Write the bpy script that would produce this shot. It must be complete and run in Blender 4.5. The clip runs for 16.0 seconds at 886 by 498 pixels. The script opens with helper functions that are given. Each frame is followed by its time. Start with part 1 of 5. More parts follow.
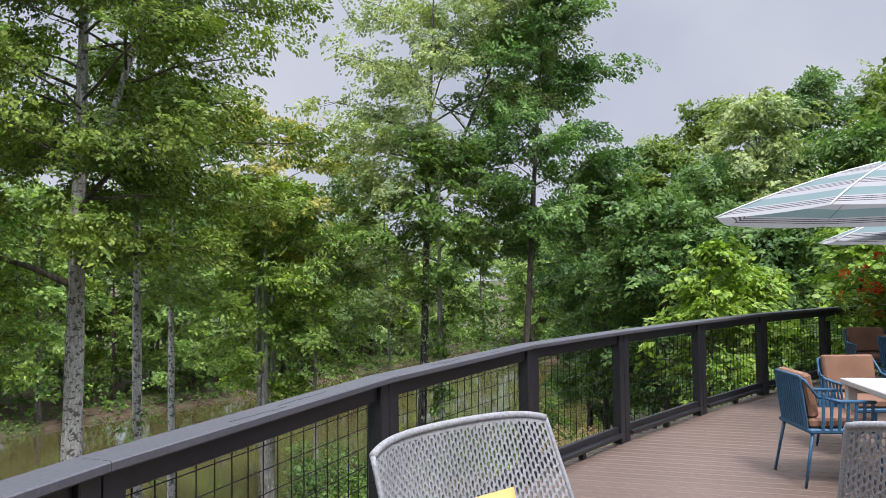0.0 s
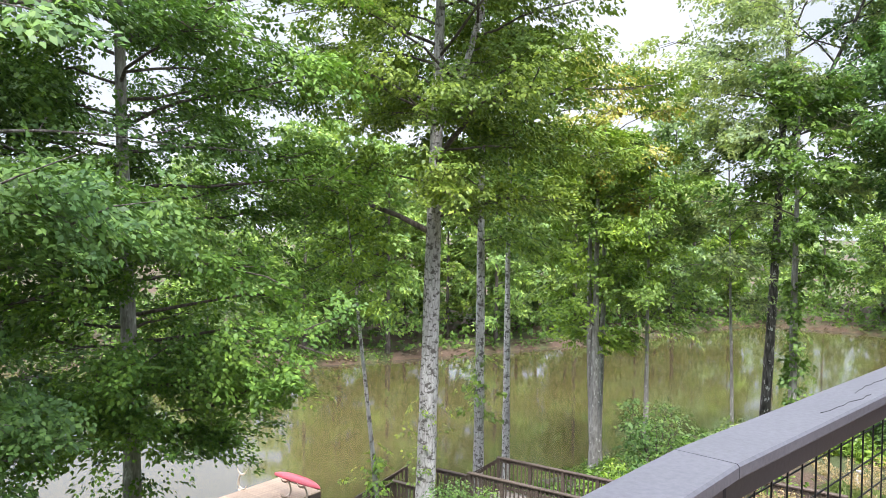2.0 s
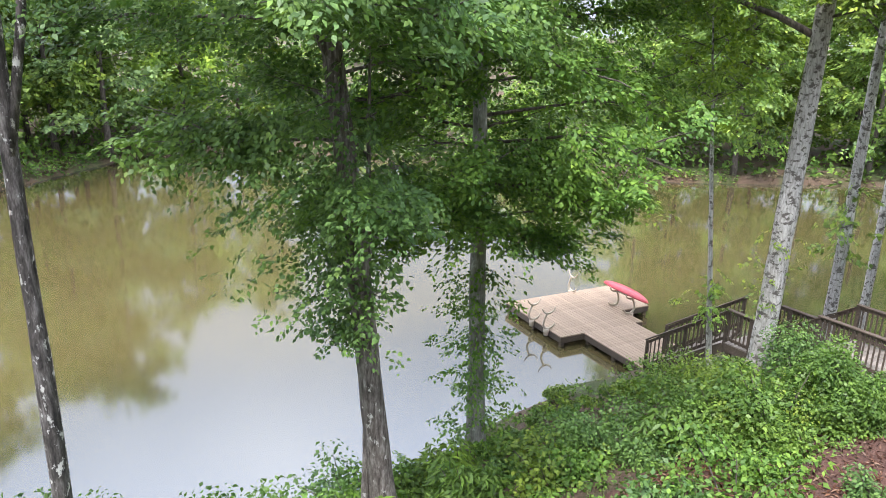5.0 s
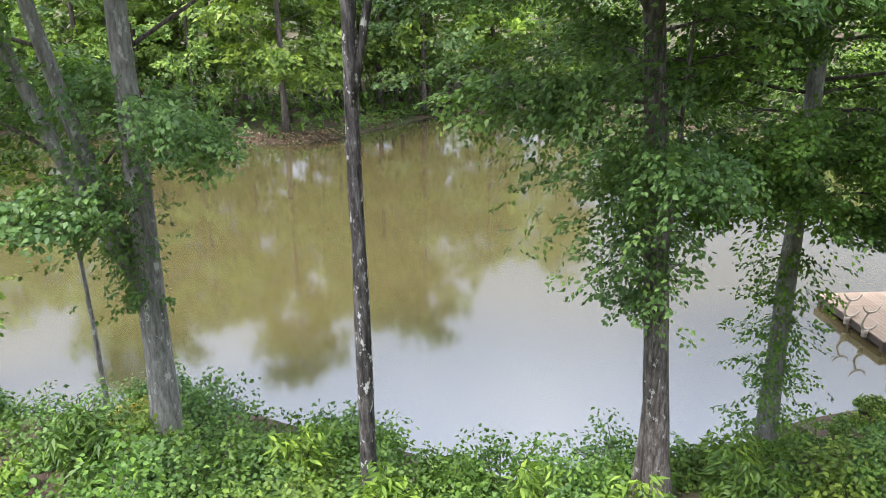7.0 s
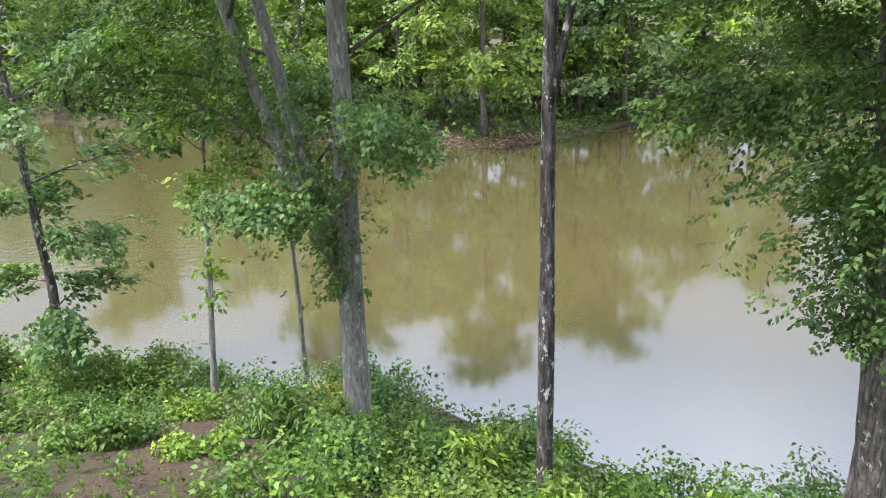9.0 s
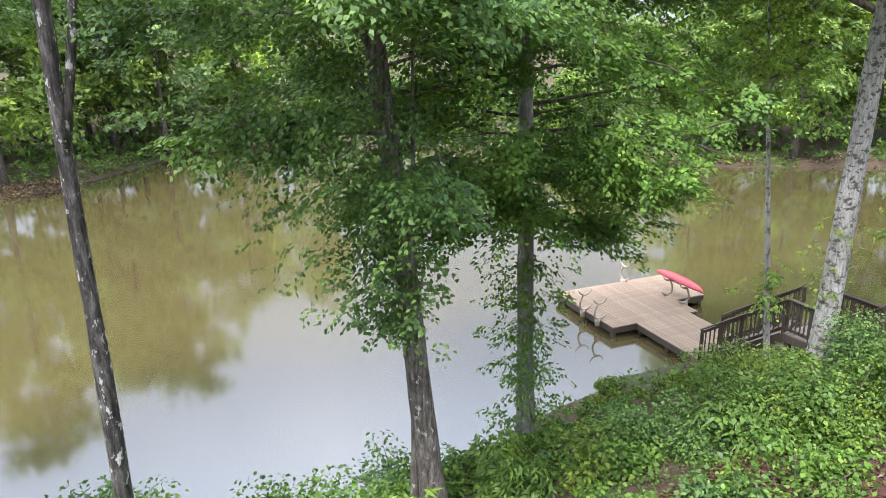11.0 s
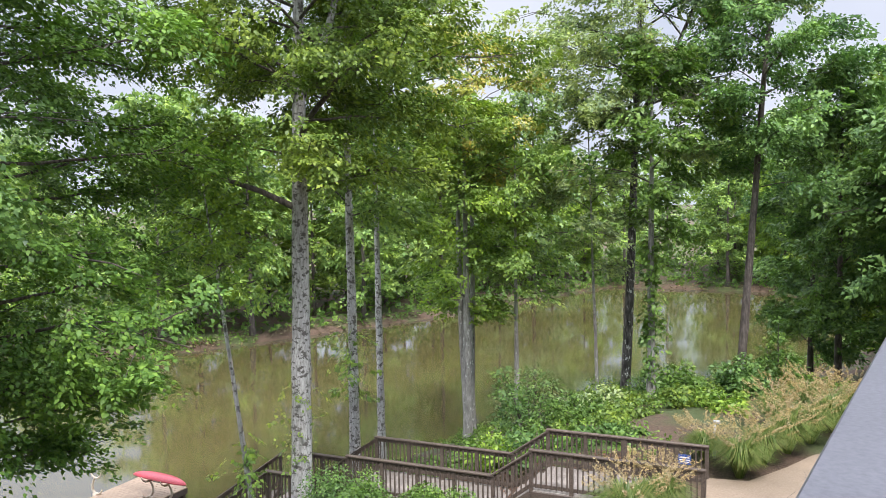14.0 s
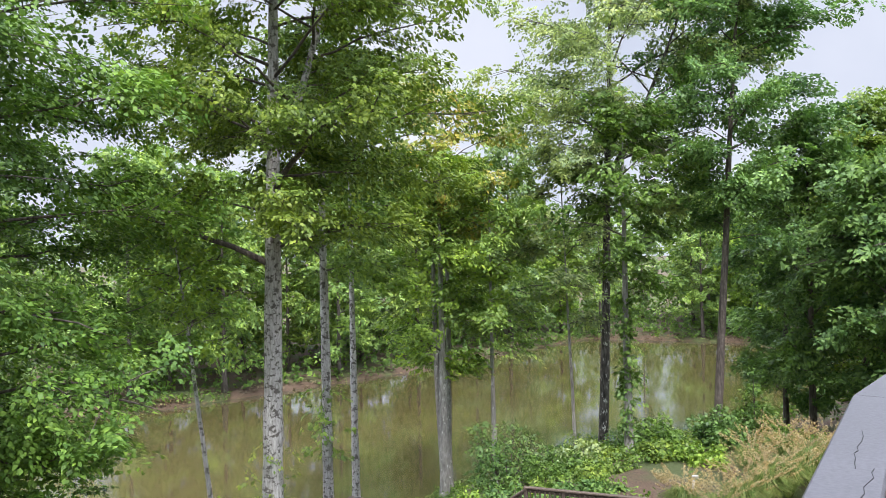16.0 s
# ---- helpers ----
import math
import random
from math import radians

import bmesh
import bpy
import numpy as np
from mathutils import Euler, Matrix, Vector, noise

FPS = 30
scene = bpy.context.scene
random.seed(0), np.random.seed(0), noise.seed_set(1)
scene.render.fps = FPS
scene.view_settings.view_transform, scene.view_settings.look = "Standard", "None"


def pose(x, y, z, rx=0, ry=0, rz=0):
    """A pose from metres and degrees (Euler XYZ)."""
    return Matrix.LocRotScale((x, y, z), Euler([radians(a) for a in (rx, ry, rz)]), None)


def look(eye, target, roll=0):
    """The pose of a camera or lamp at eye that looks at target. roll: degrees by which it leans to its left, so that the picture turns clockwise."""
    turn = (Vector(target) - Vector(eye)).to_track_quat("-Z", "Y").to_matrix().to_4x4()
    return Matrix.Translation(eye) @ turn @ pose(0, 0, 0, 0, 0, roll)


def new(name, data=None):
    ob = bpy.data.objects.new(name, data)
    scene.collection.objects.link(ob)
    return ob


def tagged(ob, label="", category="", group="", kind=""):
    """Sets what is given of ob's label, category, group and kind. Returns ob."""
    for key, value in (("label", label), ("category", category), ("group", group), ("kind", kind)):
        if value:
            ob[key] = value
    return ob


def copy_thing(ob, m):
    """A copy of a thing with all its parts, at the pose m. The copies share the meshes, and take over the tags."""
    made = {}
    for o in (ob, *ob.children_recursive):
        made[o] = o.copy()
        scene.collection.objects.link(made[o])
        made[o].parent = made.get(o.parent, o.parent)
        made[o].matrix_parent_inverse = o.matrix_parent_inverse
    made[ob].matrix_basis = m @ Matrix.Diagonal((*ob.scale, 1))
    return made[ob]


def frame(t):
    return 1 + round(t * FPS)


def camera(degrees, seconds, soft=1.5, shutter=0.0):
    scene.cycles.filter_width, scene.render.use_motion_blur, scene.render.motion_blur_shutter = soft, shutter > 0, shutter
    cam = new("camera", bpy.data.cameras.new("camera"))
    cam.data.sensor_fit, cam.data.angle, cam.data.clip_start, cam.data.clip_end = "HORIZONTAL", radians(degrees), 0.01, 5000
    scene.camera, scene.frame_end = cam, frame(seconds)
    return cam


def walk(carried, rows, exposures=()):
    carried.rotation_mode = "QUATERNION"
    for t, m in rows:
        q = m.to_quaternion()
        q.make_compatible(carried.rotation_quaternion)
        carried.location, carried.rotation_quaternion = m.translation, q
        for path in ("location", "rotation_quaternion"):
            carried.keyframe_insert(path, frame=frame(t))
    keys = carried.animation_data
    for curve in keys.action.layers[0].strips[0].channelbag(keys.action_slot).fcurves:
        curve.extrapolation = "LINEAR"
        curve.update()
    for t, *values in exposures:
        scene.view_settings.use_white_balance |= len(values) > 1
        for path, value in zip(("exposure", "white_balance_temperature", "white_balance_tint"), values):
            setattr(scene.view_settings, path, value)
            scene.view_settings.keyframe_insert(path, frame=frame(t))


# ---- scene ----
def view(x, y, z, turn, tilt, lean):
    """A camera at x, y, z that looks along +y turned left by turn, up by tilt, leaning by lean degrees."""
    return pose(x, y, z, 0, 0, turn) @ pose(0, 0, 0, 90 + tilt) @ pose(0, 0, 0, 0, 0, lean)


cam = camera(63.07, 16.0, soft=0.5)
walk(cam, [
    (0.0, view(-0.014, 0.004, 1.617, 3.944, 2.143, -0.694)),
    (0.5, view(-0.283, 0.077, 1.627, 10.086, 1.539, -0.327)),
    (1.0, view(-0.509, 0.201, 1.607, 16.085, 0.974, 0.101)),
    (1.5, view(-0.750, 0.383, 1.585, 21.728, -0.006, 0.578)),
    (2.0, view(-1.013, 0.517, 1.554, 28.317, -1.517, 0.659)),
    (2.5, view(-1.197, 0.716, 1.497, 34.796, -3.666, 0.596)),
    (3.0, view(-1.544, 0.879, 1.427, 38.953, -6.760, 1.075)),
    (3.2, view(-1.669, 0.883, 1.408, 40.066, -8.100, 1.309)),
    (3.6, view(-1.711, 0.901, 1.401, 42.964, -10.509, 1.604)),
    (4.0, view(-1.695, 0.902, 1.406, 45.801, -12.664, 1.706)),
    (4.4, view(-1.649, 0.894, 1.417, 48.828, -14.555, 1.660)),
    (4.8, view(-1.601, 0.881, 1.428, 52.294, -16.172, 1.514)),
    (5.3, view(-1.582, 0.870, 1.430, 57.623, -17.795, 1.261)),
    (5.5, view(-1.609, 0.863, 1.420, 60.035, -18.353, 1.155)),
    (6.0, view(-1.677, 0.851, 1.386, 66.064, -19.269, 0.658)),
    (6.5, view(-1.730, 0.816, 1.385, 71.885, -19.771, 0.208)),
    (7.0, view(-1.761, 0.755, 1.371, 77.786, -19.935, -0.205)),
    (7.5, view(-1.790, 0.719, 1.353, 83.916, -19.831, -0.669)),
    (8.0, view(-1.848, 0.684, 1.364, 89.540, -19.662, -1.162)),
    (8.2, view(-1.856, 0.673, 1.352, 91.366, -19.497, -1.438)),
    (8.6, view(-1.829, 0.699, 1.357, 94.034, -19.341, -1.832)),
    (9.0, view(-1.749, 0.772, 1.368, 93.668, -19.230, -2.096)),
    (9.4, view(-1.649, 0.864, 1.384, 90.483, -19.120, -2.175)),
    (9.8, view(-1.562, 0.944, 1.401, 84.695, -18.971, -2.013)),
    (10.3, view(-1.522, 0.985, 1.420, 74.127, -18.666, -1.384)),
    (10.5, view(-1.545, 0.972, 1.441, 69.209, -18.509, -1.025)),
    (11.0, view(-1.592, 1.005, 1.451, 58.572, -17.721, -0.553)),
    (11.5, view(-1.548, 0.994, 1.436, 50.017, -16.768, -0.418)),
    (12.0, view(-1.509, 1.012, 1.432, 42.500, -15.444, -0.264)),
    (12.5, view(-1.487, 1.033, 1.438, 35.623, -13.432, -0.207)),
    (13.0, view(-1.472, 1.048, 1.484, 29.088, -10.503, -0.369)),
    (13.5, view(-1.494, 1.082, 1.515, 22.821, -6.943, -0.558)),
    (14.0, view(-1.469, 1.043, 1.554, 17.491, -3.633, -0.937)),
    (14.5, view(-1.445, 1.063, 1.584, 13.755, -0.748, -1.065)),
    (15.0, view(-1.440, 1.063, 1.623, 11.375, 1.319, -1.380)),
    (15.5, view(-1.433, 1.061, 1.635, 11.286, 1.857, -1.719)),
    (16.0, view(-1.424, 1.083, 1.611, 15.558, 0.480, -1.258)),
], exposures=[(0.0, -0.15, 6150, 17), (0.6, 0.1, 6150, 17), (1.5, 0.53, 6150, 17), (3.0, 0.71, 6150, 17), (6.0, 0.51, 6150, 17), (8.0, 0.40, 6150, 17), (10.5, 0.48, 6150, 17), (12.5, 0.52, 6150, 17), (13.5, 0.46, 6150, 17), (14.5, 0.25, 6150, 17), (16.0, 0.3, 6150, 17)])

import itertools

# ---------------------------------------------------------------- world and light
world = bpy.data.worlds.new("overcast_sky")
scene.world = world
world.use_nodes = True
wn, wl = world.node_tree.nodes, world.node_tree.links
wn.clear()
w_out, w_bg = wn.new("ShaderNodeOutputWorld"), wn.new("ShaderNodeBackground")
w_sky = wn.new("ShaderNodeTexSky")
w_sky.sky_type, w_sky.sun_disc = "NISHITA", False
w_sky.sun_elevation, w_sky.sun_rotation = radians(60), radians(157)
w_sky.air_density, w_sky.dust_density, w_sky.ozone_density = 1.0, 4.0, 1.0
w_grey = wn.new("ShaderNodeHueSaturation")
w_grey.inputs["Saturation"].default_value = 0.22
w_co, w_no, w_ra = wn.new("ShaderNodeTexCoord"), wn.new("ShaderNodeTexNoise"), wn.new("ShaderNodeValToRGB")
w_no.inputs["Scale"].default_value, w_no.inputs["Detail"].default_value = 2.6, 5.0
w_ra.color_ramp.elements[0].position, w_ra.color_ramp.elements[0].color = 0.34, (0.78, 0.81, 0.86, 1)
w_ra.color_ramp.elements[1].position, w_ra.color_ramp.elements[1].color = 0.66, (1.0, 1.0, 1.0, 1)
w_mix = wn.new("ShaderNodeMix")
w_mix.data_type, w_mix.blend_type = "RGBA", "MULTIPLY"
w_mix.inputs["Factor"].default_value = 1.0
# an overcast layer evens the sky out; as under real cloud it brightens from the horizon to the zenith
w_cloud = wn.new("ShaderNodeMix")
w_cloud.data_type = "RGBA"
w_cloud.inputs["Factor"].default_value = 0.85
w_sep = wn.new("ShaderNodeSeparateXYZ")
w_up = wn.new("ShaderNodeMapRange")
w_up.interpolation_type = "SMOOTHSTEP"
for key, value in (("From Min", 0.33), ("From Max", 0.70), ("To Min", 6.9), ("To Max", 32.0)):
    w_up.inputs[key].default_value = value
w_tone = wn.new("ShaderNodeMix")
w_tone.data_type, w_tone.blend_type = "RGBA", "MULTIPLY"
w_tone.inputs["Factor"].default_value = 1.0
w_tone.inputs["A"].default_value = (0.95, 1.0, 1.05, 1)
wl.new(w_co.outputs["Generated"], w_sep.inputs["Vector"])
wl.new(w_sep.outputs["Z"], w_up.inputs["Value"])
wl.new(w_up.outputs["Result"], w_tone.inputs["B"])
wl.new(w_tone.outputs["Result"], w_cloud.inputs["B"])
w_bg.inputs["Strength"].default_value = 0.115
wl.new(w_sky.outputs["Color"], w_grey.inputs["Color"])
wl.new(w_grey.outputs["Color"], w_cloud.inputs["A"])
wl.new(w_co.outputs["Generated"], w_no.inputs["Vector"])
wl.new(w_no.outputs["Fac"], w_ra.inputs["Fac"])
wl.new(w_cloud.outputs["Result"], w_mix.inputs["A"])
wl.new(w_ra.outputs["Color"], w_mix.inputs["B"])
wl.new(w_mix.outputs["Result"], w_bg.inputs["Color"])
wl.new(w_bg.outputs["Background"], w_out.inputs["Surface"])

sun_data = bpy.data.lights.new("sun", "SUN")
sun_data.energy, sun_data.angle, sun_data.color = 4.9, radians(12), (1.0, 0.96, 0.90)
sun = new("sun", sun_data)
sun.matrix_world = look((0, 0, 60), (-13, 31, 0))


# ---------------------------------------------------------------- materials
def mat(name, base, rough=0.7, metal=0.0):
    m = bpy.data.materials.new(name)
    m.use_nodes = True
    b = m.node_tree.nodes["Principled BSDF"]
    b.inputs["Base Color"].default_value = (*base, 1)
    b.inputs["Roughness"].default_value, b.inputs["Metallic"].default_value = rough, metal
    return m, m.node_tree.nodes, m.node_tree.links, b


def ramp(n, stops):
    r = n.new("ShaderNodeValToRGB")
    while len(r.color_ramp.elements) < len(stops):
        r.color_ramp.elements.new(0.5)
    for e, (p, c) in zip(r.color_ramp.elements, stops):
        e.position, e.color = p, (*c, 1)
    return r


def noise_tex(n, l, scale, detail=4.0, stretch=(1, 1, 1), coords="Object", rough=0.55):
    co, mp, no = n.new("ShaderNodeTexCoord"), n.new("ShaderNodeMapping"), n.new("ShaderNodeTexNoise")
    mp.inputs["Scale"].default_value = stretch
    no.inputs["Scale"].default_value, no.inputs["Detail"].default_value, no.inputs["Roughness"].default_value = scale, detail, rough
    l.new(co.outputs[coords], mp.inputs["Vector"])
    l.new(mp.outputs["Vector"], no.inputs["Vector"])
    return no


def mix(n, l, kind, fac, a, b):
    m = n.new("ShaderNodeMix")
    m.data_type, m.blend_type = "RGBA", kind
    for key, v in (("Factor", fac), ("A", a), ("B", b)):
        if isinstance(v, (int, float)):
            m.inputs[key].default_value = v
        elif isinstance(v, tuple):
            m.inputs[key].default_value = (*v, 1)
        else:
            l.new(v, m.inputs[key])
    return m.outputs["Result"]


def bump(n, l, b, height, strength, distance):
    bp = n.new("ShaderNodeBump")
    bp.inputs["Strength"].default_value, bp.inputs["Distance"].default_value = strength, distance
    l.new(height, bp.inputs["Height"])
    l.new(bp.outputs["Normal"], b.inputs["Normal"])


def two_scale(name, dark, mid, light, fine=40.0, coarse=1.2, rough=0.75, stretch=(1, 1, 1), bump_by=0.01, each=0.0, metal=0.0, coarse_depth=0.5):
    """A surface with fine grain and broad patches; each: how far pieces differ from one another."""
    m, n, l, b = mat(name, mid, rough, metal)
    a, c = noise_tex(n, l, fine, 6.0, stretch), noise_tex(n, l, coarse, 3.0)
    col = ramp(n, [(0.28, dark), (0.5, mid), (0.74, light)])
    l.new(a.outputs["Fac"], col.inputs["Fac"])
    patch = ramp(n, [(0.3, (1 - coarse_depth * 0.6,) * 3), (0.7, (1, 1, 1))])
    l.new(c.outputs["Fac"], patch.inputs["Fac"])
    out = mix(n, l, "MULTIPLY", 1.0, col.outputs["Color"], patch.outputs["Color"])
    if each:
        info = n.new("ShaderNodeObjectInfo")
        vary = ramp(n, [(0.0, (1 - each,) * 3), (1.0, (1, 1, 1))])
        l.new(info.outputs["Random"], vary.inputs["Fac"])
        out = mix(n, l, "MULTIPLY", 1.0, out, vary.outputs["Color"])
    l.new(out, b.inputs["Base Color"])
    if bump_by:
        bump(n, l, b, a.outputs["Fac"], 0.6, bump_by)
    return m


def leaf_mat(name, shades, rough=0.45, gloss=0.22, through_light=0.25):
    """Leaves: every leaf takes its own shade, and some light passes through."""
    m, n, l, b = mat(name, shades[1], rough)
    geo = n.new("ShaderNodeNewGeometry")
    steps = len(shades) - 1
    col = ramp(n, [(k / steps, s) for k, s in enumerate(shades)])
    l.new(geo.outputs["Random Per Island"], col.inputs["Fac"])
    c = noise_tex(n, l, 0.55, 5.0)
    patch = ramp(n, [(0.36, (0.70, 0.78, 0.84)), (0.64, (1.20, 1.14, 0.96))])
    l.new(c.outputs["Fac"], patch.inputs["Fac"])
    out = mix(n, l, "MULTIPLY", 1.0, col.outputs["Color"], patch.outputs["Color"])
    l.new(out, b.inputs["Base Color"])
    b.inputs["Specular IOR Level"].default_value = gloss
    tr = n.new("ShaderNodeBsdfTranslucent")
    tint = mix(n, l, "MULTIPLY", 1.0, out, (1.6, 1.75, 0.8))
    l.new(tint, tr.inputs["Color"])
    ms = n.new("ShaderNodeMixShader")
    ms.inputs["Fac"].default_value = through_light
    l.new(b.outputs["BSDF"], ms.inputs[1])
    l.new(tr.outputs["BSDF"], ms.inputs[2])
    l.new(ms.outputs["Shader"], n["Material Output"].inputs["Surface"])
    return m


def bark_mat(name, dark, mid, light, spots=None, spot_cut=0.6, rings=False, grain=14.0, spot_scale=6.5):
    """Bark with upright furrows; spots: pale or dark blotches as lichen and scars."""
    m, n, l, b = mat(name, mid, 0.85)
    a = noise_tex(n, l, grain, 9.0, (1.0, 1.0, 0.22), rough=0.72)
    col = ramp(n, [(0.36, dark), (0.5, mid), (0.64, light)])
    l.new(a.outputs["Fac"], col.inputs["Fac"])
    out = col.outputs["Color"]
    c = noise_tex(n, l, 0.9, 3.0, (1, 1, 0.5))
    patch = ramp(n, [(0.3, (0.6, 0.6, 0.6)), (0.66, (1.05, 1.05, 1.05))])
    l.new(c.outputs["Fac"], patch.inputs["Fac"])
    out = mix(n, l, "MULTIPLY", 1.0, out, patch.outputs["Color"])
    if spots:
        s = noise_tex(n, l, spot_scale, 7.0, (1.0, 1.0, 1.25 if rings else 0.55), rough=0.66)
        cut = ramp(n, [(spot_cut, (0, 0, 0)), (spot_cut + 0.05, (1, 1, 1))])
        l.new(s.outputs["Fac"], cut.inputs["Fac"])
        out = mix(n, l, "MIX", cut.outputs["Color"], out, spots)
    l.new(out, b.inputs["Base Color"])
    bump(n, l, b, a.outputs["Fac"], 0.9, 0.03)
    return m


M_BARK_GREY = bark_mat("grey_bark", (0.15, 0.142, 0.125), (0.28, 0.27, 0.245), (0.41, 0.40, 0.37), (0.50, 0.495, 0.46), 0.58)
M_BARK_PALE = bark_mat("pale_bark", (0.25, 0.24, 0.22), (0.48, 0.465, 0.44), (0.66, 0.645, 0.62), (0.105, 0.096, 0.083), 0.525, True, 22.0)
M_BARK_DARK = bark_mat("dark_bark", (0.016, 0.014, 0.013), (0.085, 0.074, 0.068), (0.24, 0.22, 0.21), (0.58, 0.57, 0.54), 0.575, False, 12.0, 8.0)
M_BARK_MOTTLED = bark_mat("mottled_bark", (0.045, 0.036, 0.030), (0.15, 0.128, 0.112), (0.32, 0.295, 0.27), (0.44, 0.43, 0.40), 0.60, False, 14.0, 9.0)
M_BARK_BROWN = bark_mat("brown_bark", (0.045, 0.036, 0.030), (0.105, 0.086, 0.072), (0.20, 0.168, 0.142))


def greens(name, mid, warm=0.0):
    """Leaf shades about a middle green, from old dark leaves to fresh light ones; warm: how far the lightest turn yellow."""
    r, g, b = mid[0] * 1.13, mid[1] * 1.02, mid[2] * 0.78
    return leaf_mat(name, [(r * 0.50, g * 0.55, b * 0.62), (r * 0.86, g * 0.88, b * 0.92), (r * 1.08, g * 1.06, b * 1.0), (r * (1.55 + warm), g * 1.45, b * 1.25)])


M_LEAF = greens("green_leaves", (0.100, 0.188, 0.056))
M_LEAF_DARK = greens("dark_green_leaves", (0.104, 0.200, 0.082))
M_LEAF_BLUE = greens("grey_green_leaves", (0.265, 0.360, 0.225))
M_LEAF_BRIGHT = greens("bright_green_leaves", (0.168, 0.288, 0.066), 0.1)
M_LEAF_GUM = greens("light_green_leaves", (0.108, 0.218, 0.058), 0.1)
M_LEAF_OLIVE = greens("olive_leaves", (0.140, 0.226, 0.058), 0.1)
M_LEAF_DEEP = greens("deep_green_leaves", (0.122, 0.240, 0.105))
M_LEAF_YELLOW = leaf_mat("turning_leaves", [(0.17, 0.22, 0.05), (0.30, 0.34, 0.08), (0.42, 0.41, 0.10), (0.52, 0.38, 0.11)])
# Distance haze is put into these leaf colours: paler, and bluer in the second.
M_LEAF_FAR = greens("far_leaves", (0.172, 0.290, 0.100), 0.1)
M_LEAF_HAZED = greens("far_hazed_leaves", (0.168, 0.270, 0.140))
M_TIMBER = two_scale("weathered_timber", (0.055, 0.040, 0.030), (0.105, 0.078, 0.058), (0.165, 0.13, 0.10), 30.0, 0.8, 0.85, (1, 1, 1), 0.004, 0.25)
M_TIMBER_TOP = two_scale("grey_walk_boards", (0.17, 0.145, 0.12), (0.27, 0.235, 0.20), (0.36, 0.32, 0.28), 26.0, 0.8, 0.85, (1, 1, 1), 0.004, 0.22)
M_DOCK = two_scale("sun_bleached_dock_boards", (0.25, 0.175, 0.118), (0.35, 0.255, 0.175), (0.43, 0.325, 0.235), 22.0, 0.9, 0.8, (1, 1, 1), 0.003, 0.16)
M_DECK = two_scale("brown_composite_deck", (0.105, 0.070, 0.052), (0.137, 0.093, 0.070), (0.168, 0.118, 0.091), 60.0, 0.7, 0.6, (1, 1, 1), 0.001, 0.12, coarse_depth=0.3)
M_RAIL = two_scale("charcoal_rail_paint", (0.010, 0.010, 0.012), (0.015, 0.015, 0.018), (0.022, 0.022, 0.026), 55.0, 1.6, 0.42, (1, 1, 1), 0.0008, coarse_depth=0.35)
M_CAP = two_scale("charcoal_cap_boards", (0.055, 0.055, 0.064), (0.075, 0.075, 0.086), (0.095, 0.095, 0.108), 70.0, 2.2, 0.46, (1, 1, 1), 0.0008, coarse_depth=0.3)
M_WIRE = mat("black_wire", (0.012, 0.012, 0.012), 0.5, 0.6)[0]


def ground_material():
    m, n, l, b = mat("bank_soil_and_litter", (0.1, 0.08, 0.05), 0.95)
    a, c = noise_tex(n, l, 14.0, 8.0, rough=0.7), noise_tex(n, l, 0.35, 4.0)
    litter = ramp(n, [(0.28, (0.028, 0.018, 0.011)), (0.45, (0.070, 0.045, 0.028)), (0.6, (0.12, 0.078, 0.05)), (0.78, (0.20, 0.145, 0.10))])
    moss = ramp(n, [(0.3, (0.03, 0.045, 0.012)), (0.7, (0.08, 0.10, 0.03))])
    l.new(a.outputs["Fac"], litter.inputs["Fac"])
    l.new(a.outputs["Fac"], moss.inputs["Fac"])
    where = ramp(n, [(0.46, (0, 0, 0)), (0.60, (1, 1, 1))])
    l.new(c.outputs["Fac"], where.inputs["Fac"])
    l.new(mix(n, l, "MIX", where.outputs["Color"], litter.outputs["Color"], moss.outputs["Color"]), b.inputs["Base Color"])
    bump(n, l, b, a.outputs["Fac"], 1.0, 0.06)
    return m


